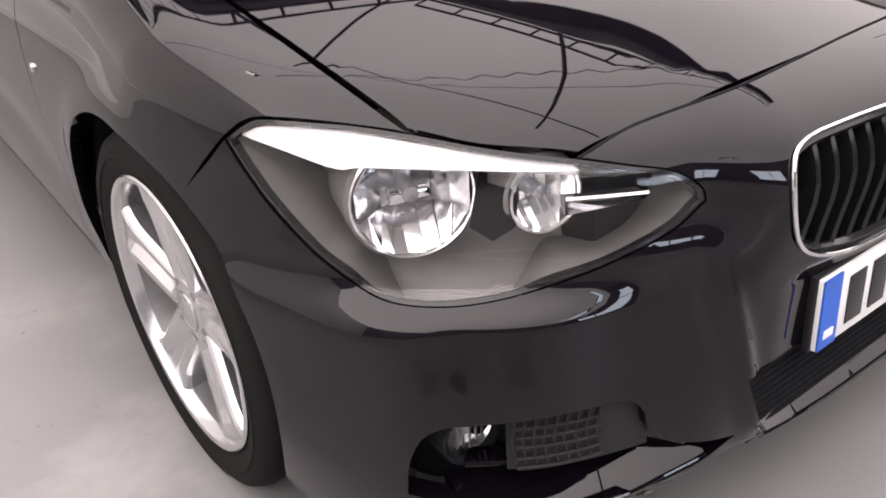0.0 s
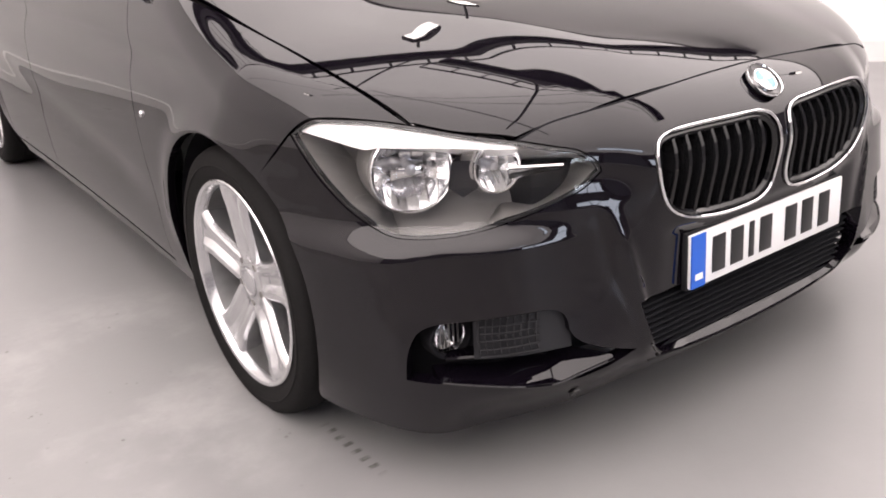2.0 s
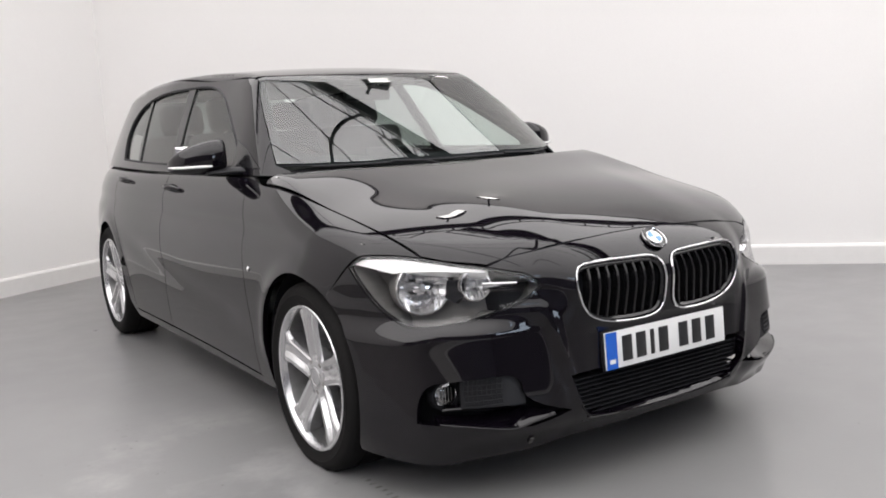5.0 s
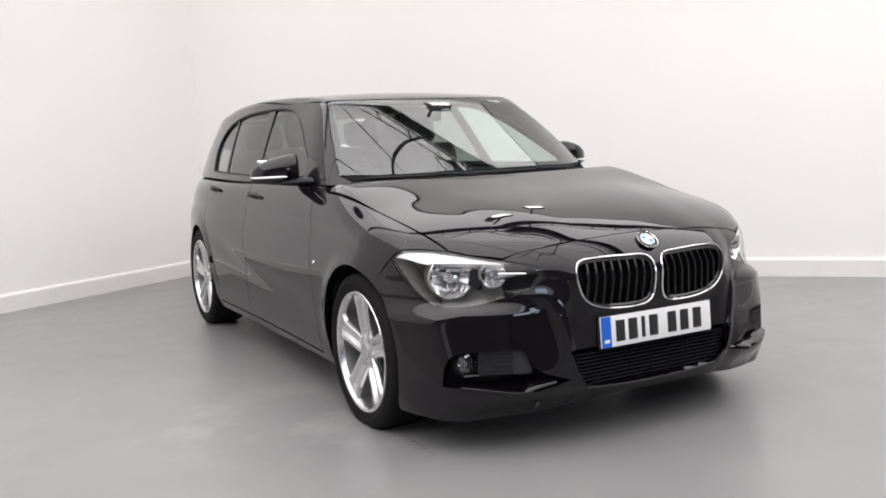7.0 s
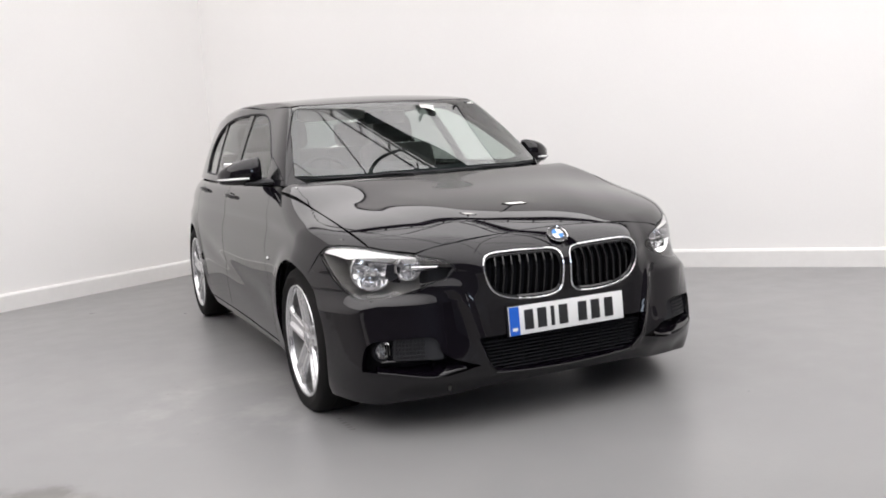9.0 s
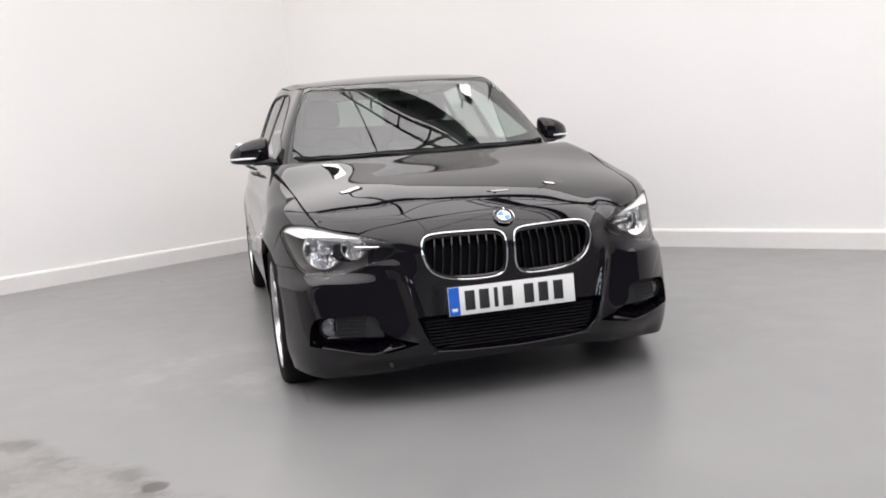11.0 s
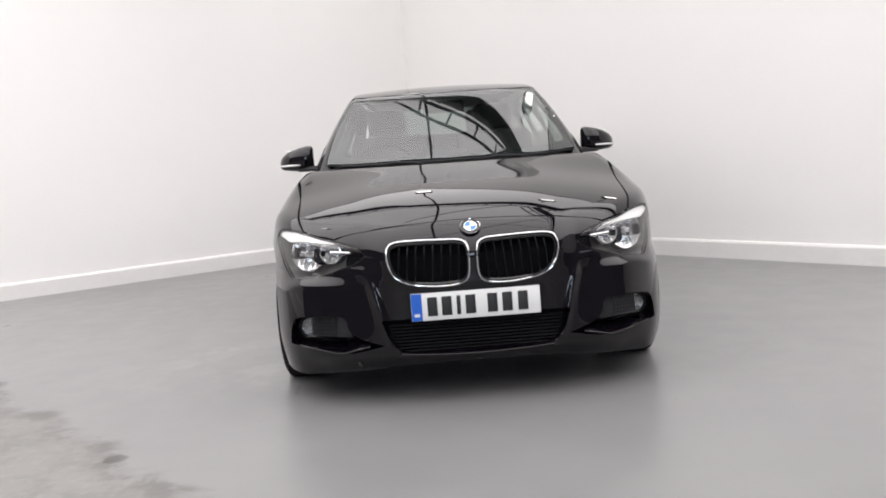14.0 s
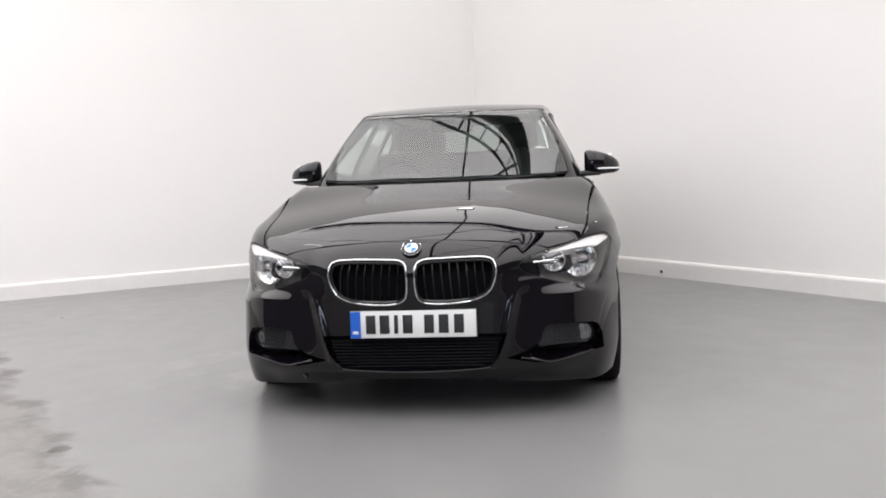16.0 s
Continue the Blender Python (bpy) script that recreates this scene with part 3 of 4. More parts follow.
def top_rail(a, b, inward):
    """The dark rail where wall and ceiling meet."""
    d = (b - a).normalized()
    bm = bmesh.new()
    sect = [(.001, -.030), (.018, -.030), (.022, -.026), (.022, -.004), (.001, -.004)]
    rows = [[bm.verts.new(p + inward * u + Vector((0, 0, HIGH + z))) for u, z in sect] for p in (a + d * .06, b - d * .06)]
    for k in range(5):
        bm.faces.new((rows[0][k], rows[0][(k + 1) % 5], rows[1][(k + 1) % 5], rows[1][k]))
    bm.faces.new(rows[0]), bm.faces.new(rows[1])
    tagged(part("trim", bm, RAIL, smooth=0), "dark rail where the white wall meets the ceiling", "trim", kind="structure")


for a, b in ((P0, P1), (P0, P3)):
    d = (b - a).normalized()
    n = Vector((d.y, -d.x, 0))
    top_rail(a, b, n if n.dot((P0 + P2) / 2 - a) > 0 else -n)
truss((-2.3, 3.48, 0), (4.1, .30, 0), 3.40, deep=.15, beam_wide=.17)
truss((1.02, 1.62, 0), (1.95, -2.0, 0), 3.40)


def ceiling_lamp(x, y, z):
    root = thing("ceiling_lamp", "small bright lamp in a dark housing hung under the ceiling", "lamp", "ceiling lamps", (x, y, z))
    part("housing", box_bm((.22, .17, .10), (0, 0, .06), .02), STEEL, root)
    part("lamp_glass", box_bm((.18, .13, .02), (0, 0, .003), .008), LAMP_GLASS, root, "glowing lamp glass")
    part("stem", tube_bm([(0, 0, .10), (0, 0, HIGH - z)], .014, 8), STEEL, root)


for x, y, z in ((-.18, 3.95, 3.10), (1.28, 2.26, 3.2), (-2.0, .8, 3.2), (4.35, -1.15, 3.2), (1.98, 2.60, 2.82)):
    ceiling_lamp(x, y, z)


def ceiling_cable(points, radius=.012):
    p = smooth_line(points, 8)
    c = part("ceiling_cable", tube_bm(p.tolist(), radius, 6), CABLE)
    return tagged(c, "thin black cable slung under the ceiling", "cable", "ceiling cables")


ceiling_cable([(-.18, 3.9, 3.50), (-.10, 3.2, 3.50), (-.08, 2.0, 3.50), (-.15, 1.0, 3.50), (-.22, 0, 3.50), (-.25, -2.5, 3.5)], .016)
ceiling_cable([(1.0, 1.93, 3.55), (.72, 1.78, 3.44), (.42, 1.60, 3.32), (.12, 1.45, 3.33), (-.25, 1.3, 3.46), (-.6, 1.15, 3.55)], .015)
ceiling_cable([(1.4, .75, 3.55), (1.1, .35, 3.46), (.5, -.4, 3.36), (-.1, -1.2, 3.42), (-.6, -1.8, 3.55)], .016)
ceiling_cable([(1.6, -.5, 3.46), (.6, .2, 3.44), (-.5, .6, 3.46), (-1.6, .7, 3.5)], .014)
ceiling_cable([(-3.2, 3.0, 3.5), (-1.6, 1.6, 3.47), (.2, -.1, 3.5), (1.4, -1.3, 3.47)], .012)


# ---------------------------------------------------------------- the car: outlines on its skin (x from the middle outwards)
LIGHT_TOP = [(.833, -.278, .691), (.814, -.308, .716), (.798, -.336, .724), (.75, -.409, .725), (.698, -.472, .717), (.642, -.537, .703), (.560, -.603, .686)]
LIGHT_NOSE = [(.560, -.603, .686), (.511, -.636, .673), (.467, -.665, .66), (.44, -.682, .638), (.433, -.687, .618)]
LIGHT_LOW = [(.433, -.687, .618), (.47, -.676, .591), (.538, -.652, .566), (.597, -.621, .545), (.651, -.583, .532), (.699, -.537, .525), (.745, -.486, .523), (.775, -.452, .534), (.797, -.414, .557), (.815, -.352, .605), (.828, -.309, .655), (.833, -.278, .691)]
BONNET_SIDE = [(.698, -.472, .717), (.722, -.38, .757), (.735, -.25, .79), (.745, -.1, .822), (.764, .109, .863), (.785, .28, .892), (.795, .41, .908)]
BONNET_FRONT = [(0, -.662, .742), (.12, -.662, .740), (.227, -.658, .735), (.34, -.649, .726), (.43, -.635, .716), (.50, -.618, .706), (.560, -.603, .686)]
BONNET_REAR = [(.795, .41, .908), (.76, .415, .93), (.62, .345, .95), (.40, .272, .96), (.2, .235, .96), (0, .225, .96)]
ARCH = .348


def arch_points(axle, a0, a1, n=14, r=ARCH):
    return [(.88, axle - r * math.cos(radians(a)), HUB[axle] + r * math.sin(radians(a))) for a in np.linspace(a0, a1, n)]


def joined(*lines):
    out = []
    for line in lines:
        for p in line:
            if not out or np.linalg.norm(np.array(out[-1]) - np.array(p)) > 1e-4:
                out.append(tuple(p))
    if np.linalg.norm(np.array(out[0]) - np.array(out[-1])) < 1e-4:
        out.pop()
    return out


def mirrored(half):
    """A closed outline from its half, which begins and ends on the middle line."""
    return joined(half, [(-x, y, z) for x, y, z in half[::-1]])


car = thing("hatchback_car", "glossy black five-door hatchback car parked on a grey painted floor", "car")
line = smooth_line

# bonnet
skin("bonnet", lower_body, TOP, mirrored(joined(line(BONNET_FRONT), line(LIGHT_TOP)[::-1][0:13], line(BONNET_SIDE), line(BONNET_REAR))), PAINT, car, gap=.0022, cell=.024)

# front bumper with its openings
KIDNEY = smooth_loop(np.array([(.345, -.74, .648), (.322, -.73, .671), (.235, -.735, .674), (.12, -.74, .671), (.05, -.745, .669), (.019, -.757, .652), (.015, -.77, .60), (.018, -.76, .525), (.04, -.756, .497), (.10, -.753, .488), (.2, -.75, .492), (.276, -.745, .507), (.322, -.742, .538), (.343, -.742, .598)]), 2)
INTAKE = smooth_loop(np.array([(-.375, -.73, .36), (-.375, -.73, .36), (-.34, -.74, .26), (-.30, -.75, .215), (0, -.76, .203), (.30, -.75, .215), (.34, -.74, .26), (.375, -.73, .36), (.375, -.73, .36)]), 1)
SIDE_INTAKE = smooth_loop(np.array([(.747, -.50, .256), (.747, -.50, .256), (.655, -.60, .250), (.50, -.70, .230), (.50, -.70, .230), (.378, -.735, .256), (.378, -.735, .256), (.515, -.69, .308), (.525, -.69, .380), (.60, -.64, .384), (.675, -.58, .376), (.722, -.52, .366), (.740, -.50, .318)]), 2)
bumper_half = joined(line(BONNET_FRONT), line(LIGHT_NOSE), line(LIGHT_LOW), [(.845, -.245, .655)], arch_points(AXLE, 58, -29)[0:14], [(.80, -.36, .128), (.70, -.53, .120), (.5, -.70, .138), (.3, -.76, .160), (0, -.775, .166)])
holes = [KIDNEY, KIDNEY * (-1, 1, 1), INTAKE, SIDE_INTAKE, SIDE_INTAKE * (-1, 1, 1)]
bumper = skin("front_bumper", lower_body, FRONT, mirrored(bumper_half), PAINT, car, holes, gap=.001, cell=.0095, depth=.03)


def on_front(points, lift=0.0):
    q = chart_front(np.asarray(points, float))
    p = back_front(lower_body, q)
    n = slope(lower_body, p)
    return p + n * lift, n


# the seam between bonnet and bumper
for sign in (1, -1):
    seam, _ = on_front([(x * sign, y, z) for x, y, z in line(BONNET_FRONT)], -.0008)
    part("bonnet_seam", tube_bm(seam.tolist(), .0022, 6), DARK, car)

# dark shells behind the openings
skin("bumper_backing", lower_body, FRONT, mirrored([(0, -.76, .70), (.2, -.75, .695), (.36, -.73, .68), (.42, -.7, .60), (.55, -.67, .48), (.76, -.48, .42), (.78, -.45, .2), (.5, -.7, .2), (0, -.77, .2)]), DARK, car, gap=0, cell=.05, depth=.004, lift=-.075)


# kidney grilles
def kidney(m):
    surround, normals = on_front(KIDNEY, .004)
    pts = flip(surround.tolist(), m)
    ups = flip(normals.tolist(), m)
    g = part("grille", tube_bm(pts, .0031, 8, True, .8, up=ups), CHROME, car, "chrome-framed kidney-shaped radiator grille")
    lip, _ = on_front(np.array([(x * .985 + .003, y, .58 + (z - .58) * .955) for x, y, z in KIDNEY]), -.010)
    part("inner_lip", tube_bm(flip(lip.tolist(), m), .008, 6, True, up=ups), GLOSS_BLACK, g)
    for i in range(8):
        x = .052 + i * .0345
        zs = [z for xx, _, z in KIDNEY if abs(xx - x) < .03]
        top, low = max(zs) - .004, min(zs) + .004
        pts = [(x + .012 * s * s, -.75, top + (low - top) * s) for s in np.linspace(0, 1, 7)]
        face, nn = on_front(pts, -.006)
        bm = bmesh.new()
        rows = []
        for (px, py, pz), w in zip(flip(face.tolist(), m), np.linspace(0, 1, 7)):
            d = .034
            rows.append([bm.verts.new((px - .0035, py + .004, pz)), bm.verts.new((px, py, pz)), bm.verts.new((px + .0035, py + .004, pz)), bm.verts.new((px + .003, py + d, pz)), bm.verts.new((px - .003, py + d, pz))])
        for a, b in zip(rows, rows[1:]):
            for k in range(5):
                bm.faces.new((a[k], a[(k + 1) % 5], b[(k + 1) % 5], b[k]))
        bm.faces.new(rows[0]), bm.faces.new(rows[-1])
        part("slat", bm, GLOSS_BLACK, g)


both(kidney)

# lower middle intake: slats, and the bar that carries the plate
grid = part("lower_grille", box_bm((.66, .012, .012), (0, -.722, .212)), TRIM, car, "black slatted lower air intake")
for i in range(9):
    part("slat", box_bm((.71 - .008 * i, .03, .005), (0, -.715, .335 - i * .0135), .0015), DARK, grid)
for i in range(7):
    part("bar", box_bm((.005, .02, .13), (-.27 + i * .09, -.706, .28), .001), DARK, grid)

rim_line, _ = on_front(smooth_line([(-.345, -.74, .262), (-.318, -.75, .226), (-.29, -.75, .215), (0, -.76, .204), (.29, -.75, .215), (.318, -.75, .226), (.345, -.74, .262)], 6), .001)
part("intake_edge", tube_bm(rim_line.tolist(), .0032, 6), PAINT, grid)

# side intakes: mesh, blade and fog lamp
def side_intake(m):
    tray = skin("side_intake", lower_body, FRONT, [(.505, -.69, .296), (.60, -.63, .298), (.655, -.58, .298), (.655, -.58, .39), (.51, -.69, .395)], TRIM, car, gap=0, cell=.03, depth=.03, lift=-.016, mirror=m, label="black mesh side intake")
    skin("fog_pocket", lower_body, FRONT, [(.645, -.6, .285), (.765, -.49, .275), (.765, -.49, .39), (.645, -.58, .395)], TRIM, tray, gap=0, cell=.03, depth=.004, lift=-.088, mirror=m)
    for j in range(5):
        z = .306 + .014 * j
        pts, _ = on_front([(x, -.6, z - .03 * (x - .5) * (1 if j < 2 else .3)) for x in np.linspace(.525, .655, 8)], -.012)
        part("mesh_bar", tube_bm(flip(pts.tolist(), m), .0024, 5), TRIM, tray)
    for j in range(9):
        x = .528 + j * .016
        pts, _ = on_front([(x, -.6, .310), (x + .006, -.6, .342), (x, -.6, .376)], -.012)
        part("mesh_bar", tube_bm(flip(pts.tolist(), m), .0024, 5), TRIM, tray)
    # blade: a shelf under the mesh that runs out to a point
    front, _ = on_front([(x, -.6, z) for x, z in ((.748, .288), (.70, .292), (.65, .294), (.59, .294), (.52, .290), (.50, .288))], -.034)
    rear, _ = on_front([(x, -.6, z) for x, z in ((.748, .288), (.70, .292), (.65, .294), (.59, .294), (.52, .290), (.50, .288))], -.07)
    bm = bmesh.new()
    rows = []
    for a, b in zip(flip(front.tolist(), m), flip(rear.tolist(), m)):
        rows.append([bm.verts.new((a[0], a[1], a[2] + .004)), bm.verts.new((a[0], a[1] - .003, a[2])), bm.verts.new((a[0], a[1], a[2] - .005)), bm.verts.new((b[0], b[1], b[2] - .004)), bm.verts.new((b[0], b[1], b[2] + .008))])
    for a, b in zip(rows, rows[1:]):
        for k in range(5):
            bm.faces.new((a[k], a[(k + 1) % 5], b[(k + 1) % 5], b[k]))
    bm.faces.new(rows[0]), bm.faces.new(rows[-1])
    part("blade", bm, PAINT, tray, smooth=50)
    # the lip that forms the floor of the opening
    edge = [(.747, .256), (.70, .253), (.655, .250), (.58, .241), (.50, .230), (.44, .243), (.378, .256)]
    front, _ = on_front([(x, -.6, z) for x, z in edge], .0)
    bm = bmesh.new()
    rows = []
    for p, d, up in zip(flip(front.tolist(), m), (.05, .06, .06, .06, .06, .045, .005), (.012, .014, .016, .024, .042, .036, .006)):
        rows.append([bm.verts.new(p), bm.verts.new((p[0] * (1 - d * .3), p[1] + d, p[2] + up)), bm.verts.new((p[0] * (1 - d * .3), p[1] + d, p[2] - .012)), bm.verts.new((p[0], p[1] + .004, p[2] - .006))])
    for p, q in zip(rows, rows[1:]):
        for k in range(4):
            bm.faces.new((p[k], p[(k + 1) % 4], q[(k + 1) % 4], q[k]))
    part("lip", bm, PAINT, tray, smooth=30)
    rim_line, _ = on_front(smooth_line([(x, -.6, z) for x, z in edge], 4), .0005)
    part("lip_edge", tube_bm(flip(rim_line.tolist(), m), .0028, 6), PAINT, tray)
    # fog lamp
    c, n = on_front([(.694, -.55, .331)], -.050)
    c, n = Vector(flip(c.tolist(), m)[0]), Vector(flip(n.tolist(), m)[0])
    aim = (n * .1 + Vector((0, -1, 0))).normalized()
    place = Matrix.Translation(c) @ aim.to_track_quat("Z", "Y").to_matrix().to_4x4()
    fog = part("fog_lamp", moved(lathe_bm([(.046, -.03), (.046, .008), (.044, .010), (.040, .008), (.036, .001), (.036, -.01)], 32, "z"), place), DARK, car, "round clear fog lamp")
    part("reflector", moved(lathe_bm([(.036, .0), (.033, -.014), (.02, -.026), (.004, -.03)], 32, "z"), place), REFLECTOR, fog)
    part("bulb", moved(lathe_bm([(.009, -.03), (.009, -.008), (.005, -.003), (.0005, -.002)], 16, "z"), place), LAMP_GREY, fog)
    for k in range(5):
        part("rib", moved(box_bm((.0025, .05 - abs(k - 2) * .006, .003), (-.02 + k * .01, 0, .0)), place), BRAKE, fog)
    part("lens", moved(lathe_bm([(.037, .001), (.030, .006), (.016, .009), (.0005, .010)], 32, "z"), place), LENS, fog)


both(side_intake)
spot, facing = on_front([(-.498, -.7, .176)], .004)
part("undertray_tab", moved(box_bm((.013, .030, .004), bevel=.001), Matrix.Translation(spot[0]) @ Vector(facing[0]).to_track_quat("Z", "Y").to_matrix().to_4x4()), DISC, car, "loose grey tab at the bumper's lower edge")


# headlights
WEB = [(.668, -.55, .655), (.634, -.57, .658), (.628, -.58, .640), (.632, -.58, .605), (.652, -.56, .590), (.672, -.54, .605)]


def facets_bm(radius, back, columns, rows):
    """A reflector bowl of upright flat strips, cut round at the rim, each turned a little its own way."""
    bm = bmesh.new()
    rng = random.Random(columns * 7 + int(radius * 1000))

    def spot(u, v):
        r = math.hypot(u, v)
        if r > 1:
            u, v, r = u / r, v / r, 1
        return (radius * u, radius * v, -back * (1 - r * r))
    for i in range(columns):
        for j in range(rows):
            u0, u1 = -1 + 2 * i / columns, -1 + 2 * (i + 1) / columns
            v0, v1 = -1 + 2 * j / rows, -1 + 2 * (j + 1) / rows
            near = math.hypot(min(abs(u0), abs(u1)) if u0 * u1 > 0 else 0, min(abs(v0), abs(v1)) if v0 * v1 > 0 else 0)
            if near < .97:
                lean = rng.uniform(-.05, .05) * back
                corners = [bm.verts.new((x, y, z + k)) for (x, y, z), k in zip((spot(u0, v0), spot(u1, v0), spot(u1, v1), spot(u0, v1)), (lean, -lean, -lean, lean))]
                bm.faces.new(corners)
    bmesh.ops.remove_doubles(bm, verts=bm.verts, dist=1e-6)
    return bm


def headlight(m):
    loop = joined(line(LIGHT_TOP), line(LIGHT_NOSE), line(LIGHT_LOW))
    seal = skin("headlight", lower_body, FRONT, loop, GLOSS_BLACK, car, [[tuple(p) for p in shrink(loop, .007)]], gap=.0008, cell=.02, depth=.012, lift=-.003, mirror=m, label="large clear-lensed halogen headlight with chrome reflectors")
    skin("lens", lower_body, FRONT, shrink(loop, .005), LENS, seal, gap=0, cell=.02, depth=.006, lift=-.001, mirror=m)
    skin("housing", lower_body, FRONT, shrink(loop, .002), HOUSING, seal, gap=0, cell=.02, depth=.004, lift=-.108, mirror=m)
    skin("housing_wall", lower_body, FRONT, shrink(loop, .002), HOUSING, seal, [[tuple(p) for p in shrink(loop, .006)]], gap=0, cell=.02, depth=.10, lift=-.012, mirror=m)
    # the bright strip along the upper edge
    brow = joined(line([(.824, -.296, .699), (.806, -.318, .713), (.79, -.345, .718), (.75, -.409, .719), (.698, -.472, .710), (.642, -.537, .697), (.566, -.600, .682)]), line([(.561, -.610, .674), (.618, -.570, .678), (.675, -.521, .681), (.747, -.446, .680), (.770, -.421, .676), (.80, -.362, .689), (.824, -.300, .698)]))
    skin("light_strip", lower_body, FRONT, brow, LAMP_WHITE, seal, gap=0, cell=.012, depth=.055, lift=-.009, mirror=m, label="white upper light strip")
    def bowl(name, x, th, z, radius, back):
        c, n = on_front([(x, NOSE_Y - x / math.tan(radians(th)), z)], -.047 if radius > .06 else -.036)
        c, n = Vector(flip(c.tolist(), m)[0]), Vector(flip(n.tolist(), m)[0])
        aim = (n * .8 + Vector((0, -1, .05))).normalized()
        place = Matrix.Translation(c) @ aim.to_track_quat("Z", "Y").to_matrix().to_4x4()
        b = part(name, moved(facets_bm(radius, back, 7, 3), place), REFLECTOR, seal, "faceted chrome reflector bowl", smooth=0)
        return b, place
    b, place = bowl("reflector", .722, 44.4, .624, .074, .062)
    part("ring", moved(lathe_bm([(.066, -.022), (.074, .0), (.077, .004), (.079, .002), (.080, -.008), (.074, -.016)], 40, "z", close=True), place), REFLECTOR, b)
    part("bulb_cap", moved(lathe_bm([(.013, -.055), (.013, -.020), (.010, -.012), (.0005, -.010)], 20, "z"), place), LAMP_GREY, b)
    part("bulb_shield", moved(box_bm((.052, .018, .020), (0, -.004, -.024), .003), place), CHROME, b)
    for k in range(6):
        a = radians(-70 + k * 28)
        part("facet", moved(box_bm((.004, .03, .012), (.060 * math.cos(a), .060 * math.sin(a), -.03), .001, Matrix.Rotation(a, 3, "Z")), place), CHROME, b)
    b2, place = bowl("high_beam_reflector", .598, 35.2, .636, .042, .045)
    part("ring", moved(lathe_bm([(.042, .0), (.044, .004), (.047, .003), (.048, -.006), (.044, -.009)], 36, "z", close=True), place), REFLECTOR, b2)
    part("bulb_cap", moved(lathe_bm([(.010, -.045), (.010, -.018), (.007, -.012), (.0005, -.010)], 20, "z"), place), LAMP_GREY, b2)
    # black barrels round the bowls and the inner light blade
    part("barrel", moved(lathe_bm([(.080, -.004), (.083, -.006), (.087, -.09), (.06, -.10)], 40, "z"), b_place(m, .722, 44.4, .624, -.047)), HOUSING, seal)
    part("barrel", moved(lathe_bm([(.048, -.004), (.051, -.006), (.054, -.045), (.04, -.075)], 36, "z"), b_place(m, .598, 35.2, .636, -.036)), HOUSING, seal)
    # black web between the bowls
    web, _ = on_front(WEB, -.022)
    sunk, _ = on_front(WEB, -.105)
    bm = bmesh.new()
    a = [bm.verts.new(p) for p in flip(web.tolist(), m)]
    b = [bm.verts.new(p) for p in flip(sunk.tolist(), m)]
    bm.faces.new(a)
    for k in range(6):
        bm.faces.new((a[k], a[(k + 1) % 6], b[(k + 1) % 6], b[k]))
    part("web", bm, DARK, seal, smooth=0)
    # chrome wedge at the inner end
    out, _ = on_front([(.583, -.61, .640), (.540, -.635, .639), (.497, -.657, .637), (.497, -.657, .629), (.540, -.635, .624), (.583, -.61, .618)], -.012)
    deep, _ = on_front([(.583, -.61, .634), (.540, -.635, .634), (.500, -.657, .634), (.500, -.657, .632), (.540, -.635, .629), (.583, -.61, .624)], -.040)
    bm = bmesh.new()
    a = [bm.verts.new(p) for p in flip(out.tolist(), m)]
    b = [bm.verts.new(p) for p in flip(deep.tolist(), m)]
    for k in range(6):
        bm.faces.new((a[k], a[(k + 1) % 6], b[(k + 1) % 6], b[k]))
    bm.faces.new(b)
    part("light_blade", bm, CHROME, seal, smooth=0)
    edge, _ = on_front([(.583, -.61, .641), (.540, -.635, .640), (.496, -.657, .638)], -.010)
    part("blade_edge", tube_bm(flip(edge.tolist(), m), .0034, 6), CHROME, seal)


def b_place(m, x, th, z, lift):
    c, n = on_front([(x, NOSE_Y - x / math.tan(radians(th)), z)], lift)
    c, n = Vector(flip(c.tolist(), m)[0]), Vector(flip(n.tolist(), m)[0])
    return Matrix.Translation(c) @ (n * .8 + Vector((0, -1, .05))).normalized().to_track_quat("Z", "Y").to_matrix().to_4x4()


def shrink(loop, d):
    """The same outline on the nose, drawn in by d."""
    q = inset(refine(chart_front(np.asarray(loop, float)), .02), d)
    return back_front(lower_body, q)


LAMP_WHITE = material("lamp_white", (.90, .895, .88), .30, vary=.01)
both(headlight)

# number plate: a thin raised sheet, blue band, and dark bars for what is written
plate = part("number_plate", moved(box_bm((.520, .008, .111), bevel=.002), pose(0, -.757, .408, -3)), PLATE_WHITE, car, "white number plate with a blue end band and dark bars")
part("band", moved(box_bm((.042, .003, .109), (-.238, -.0052, 0)), pose(0, -.757, .408, -3)), PLATE_BLUE, plate, "blue band")
part("band_mark", moved(box_bm((.022, .002, .012), (-.238, -.0072, -.032)), pose(0, -.757, .408, -3)), PLATE_WHITE, plate)
for x in (-.175, -.117, -.069, -.021, .067, .127, .190):
    part("bar", moved(box_bm((.040 if x not in (-.069,) else .016, .002, .076), (x, -.0055, 0), .0005), pose(0, -.757, .408, -3)), PLATE_BLACK, plate, "dark bar")
part("plate_holder", moved(box_bm((.528, .012, .118), (0, .009, 0), .002), pose(0, -.757, .408, -3)), TRIM, plate)

# round badge: a disc in plain blue and white quarters
c, n = on_front([(0, -.70, .708)], .008)
place = Matrix.Translation(c[0]) @ Vector(n[0]).to_track_quat("Z", "Y").to_matrix().to_4x4()
badge = part("badge", moved(lathe_bm([(.041, -.004), (.041, .002), (.039, .004), (.037, .003), (.0005, .003)], 40, "z"), place), GLOSS_BLACK, car, "round badge with plain blue and white quarters")
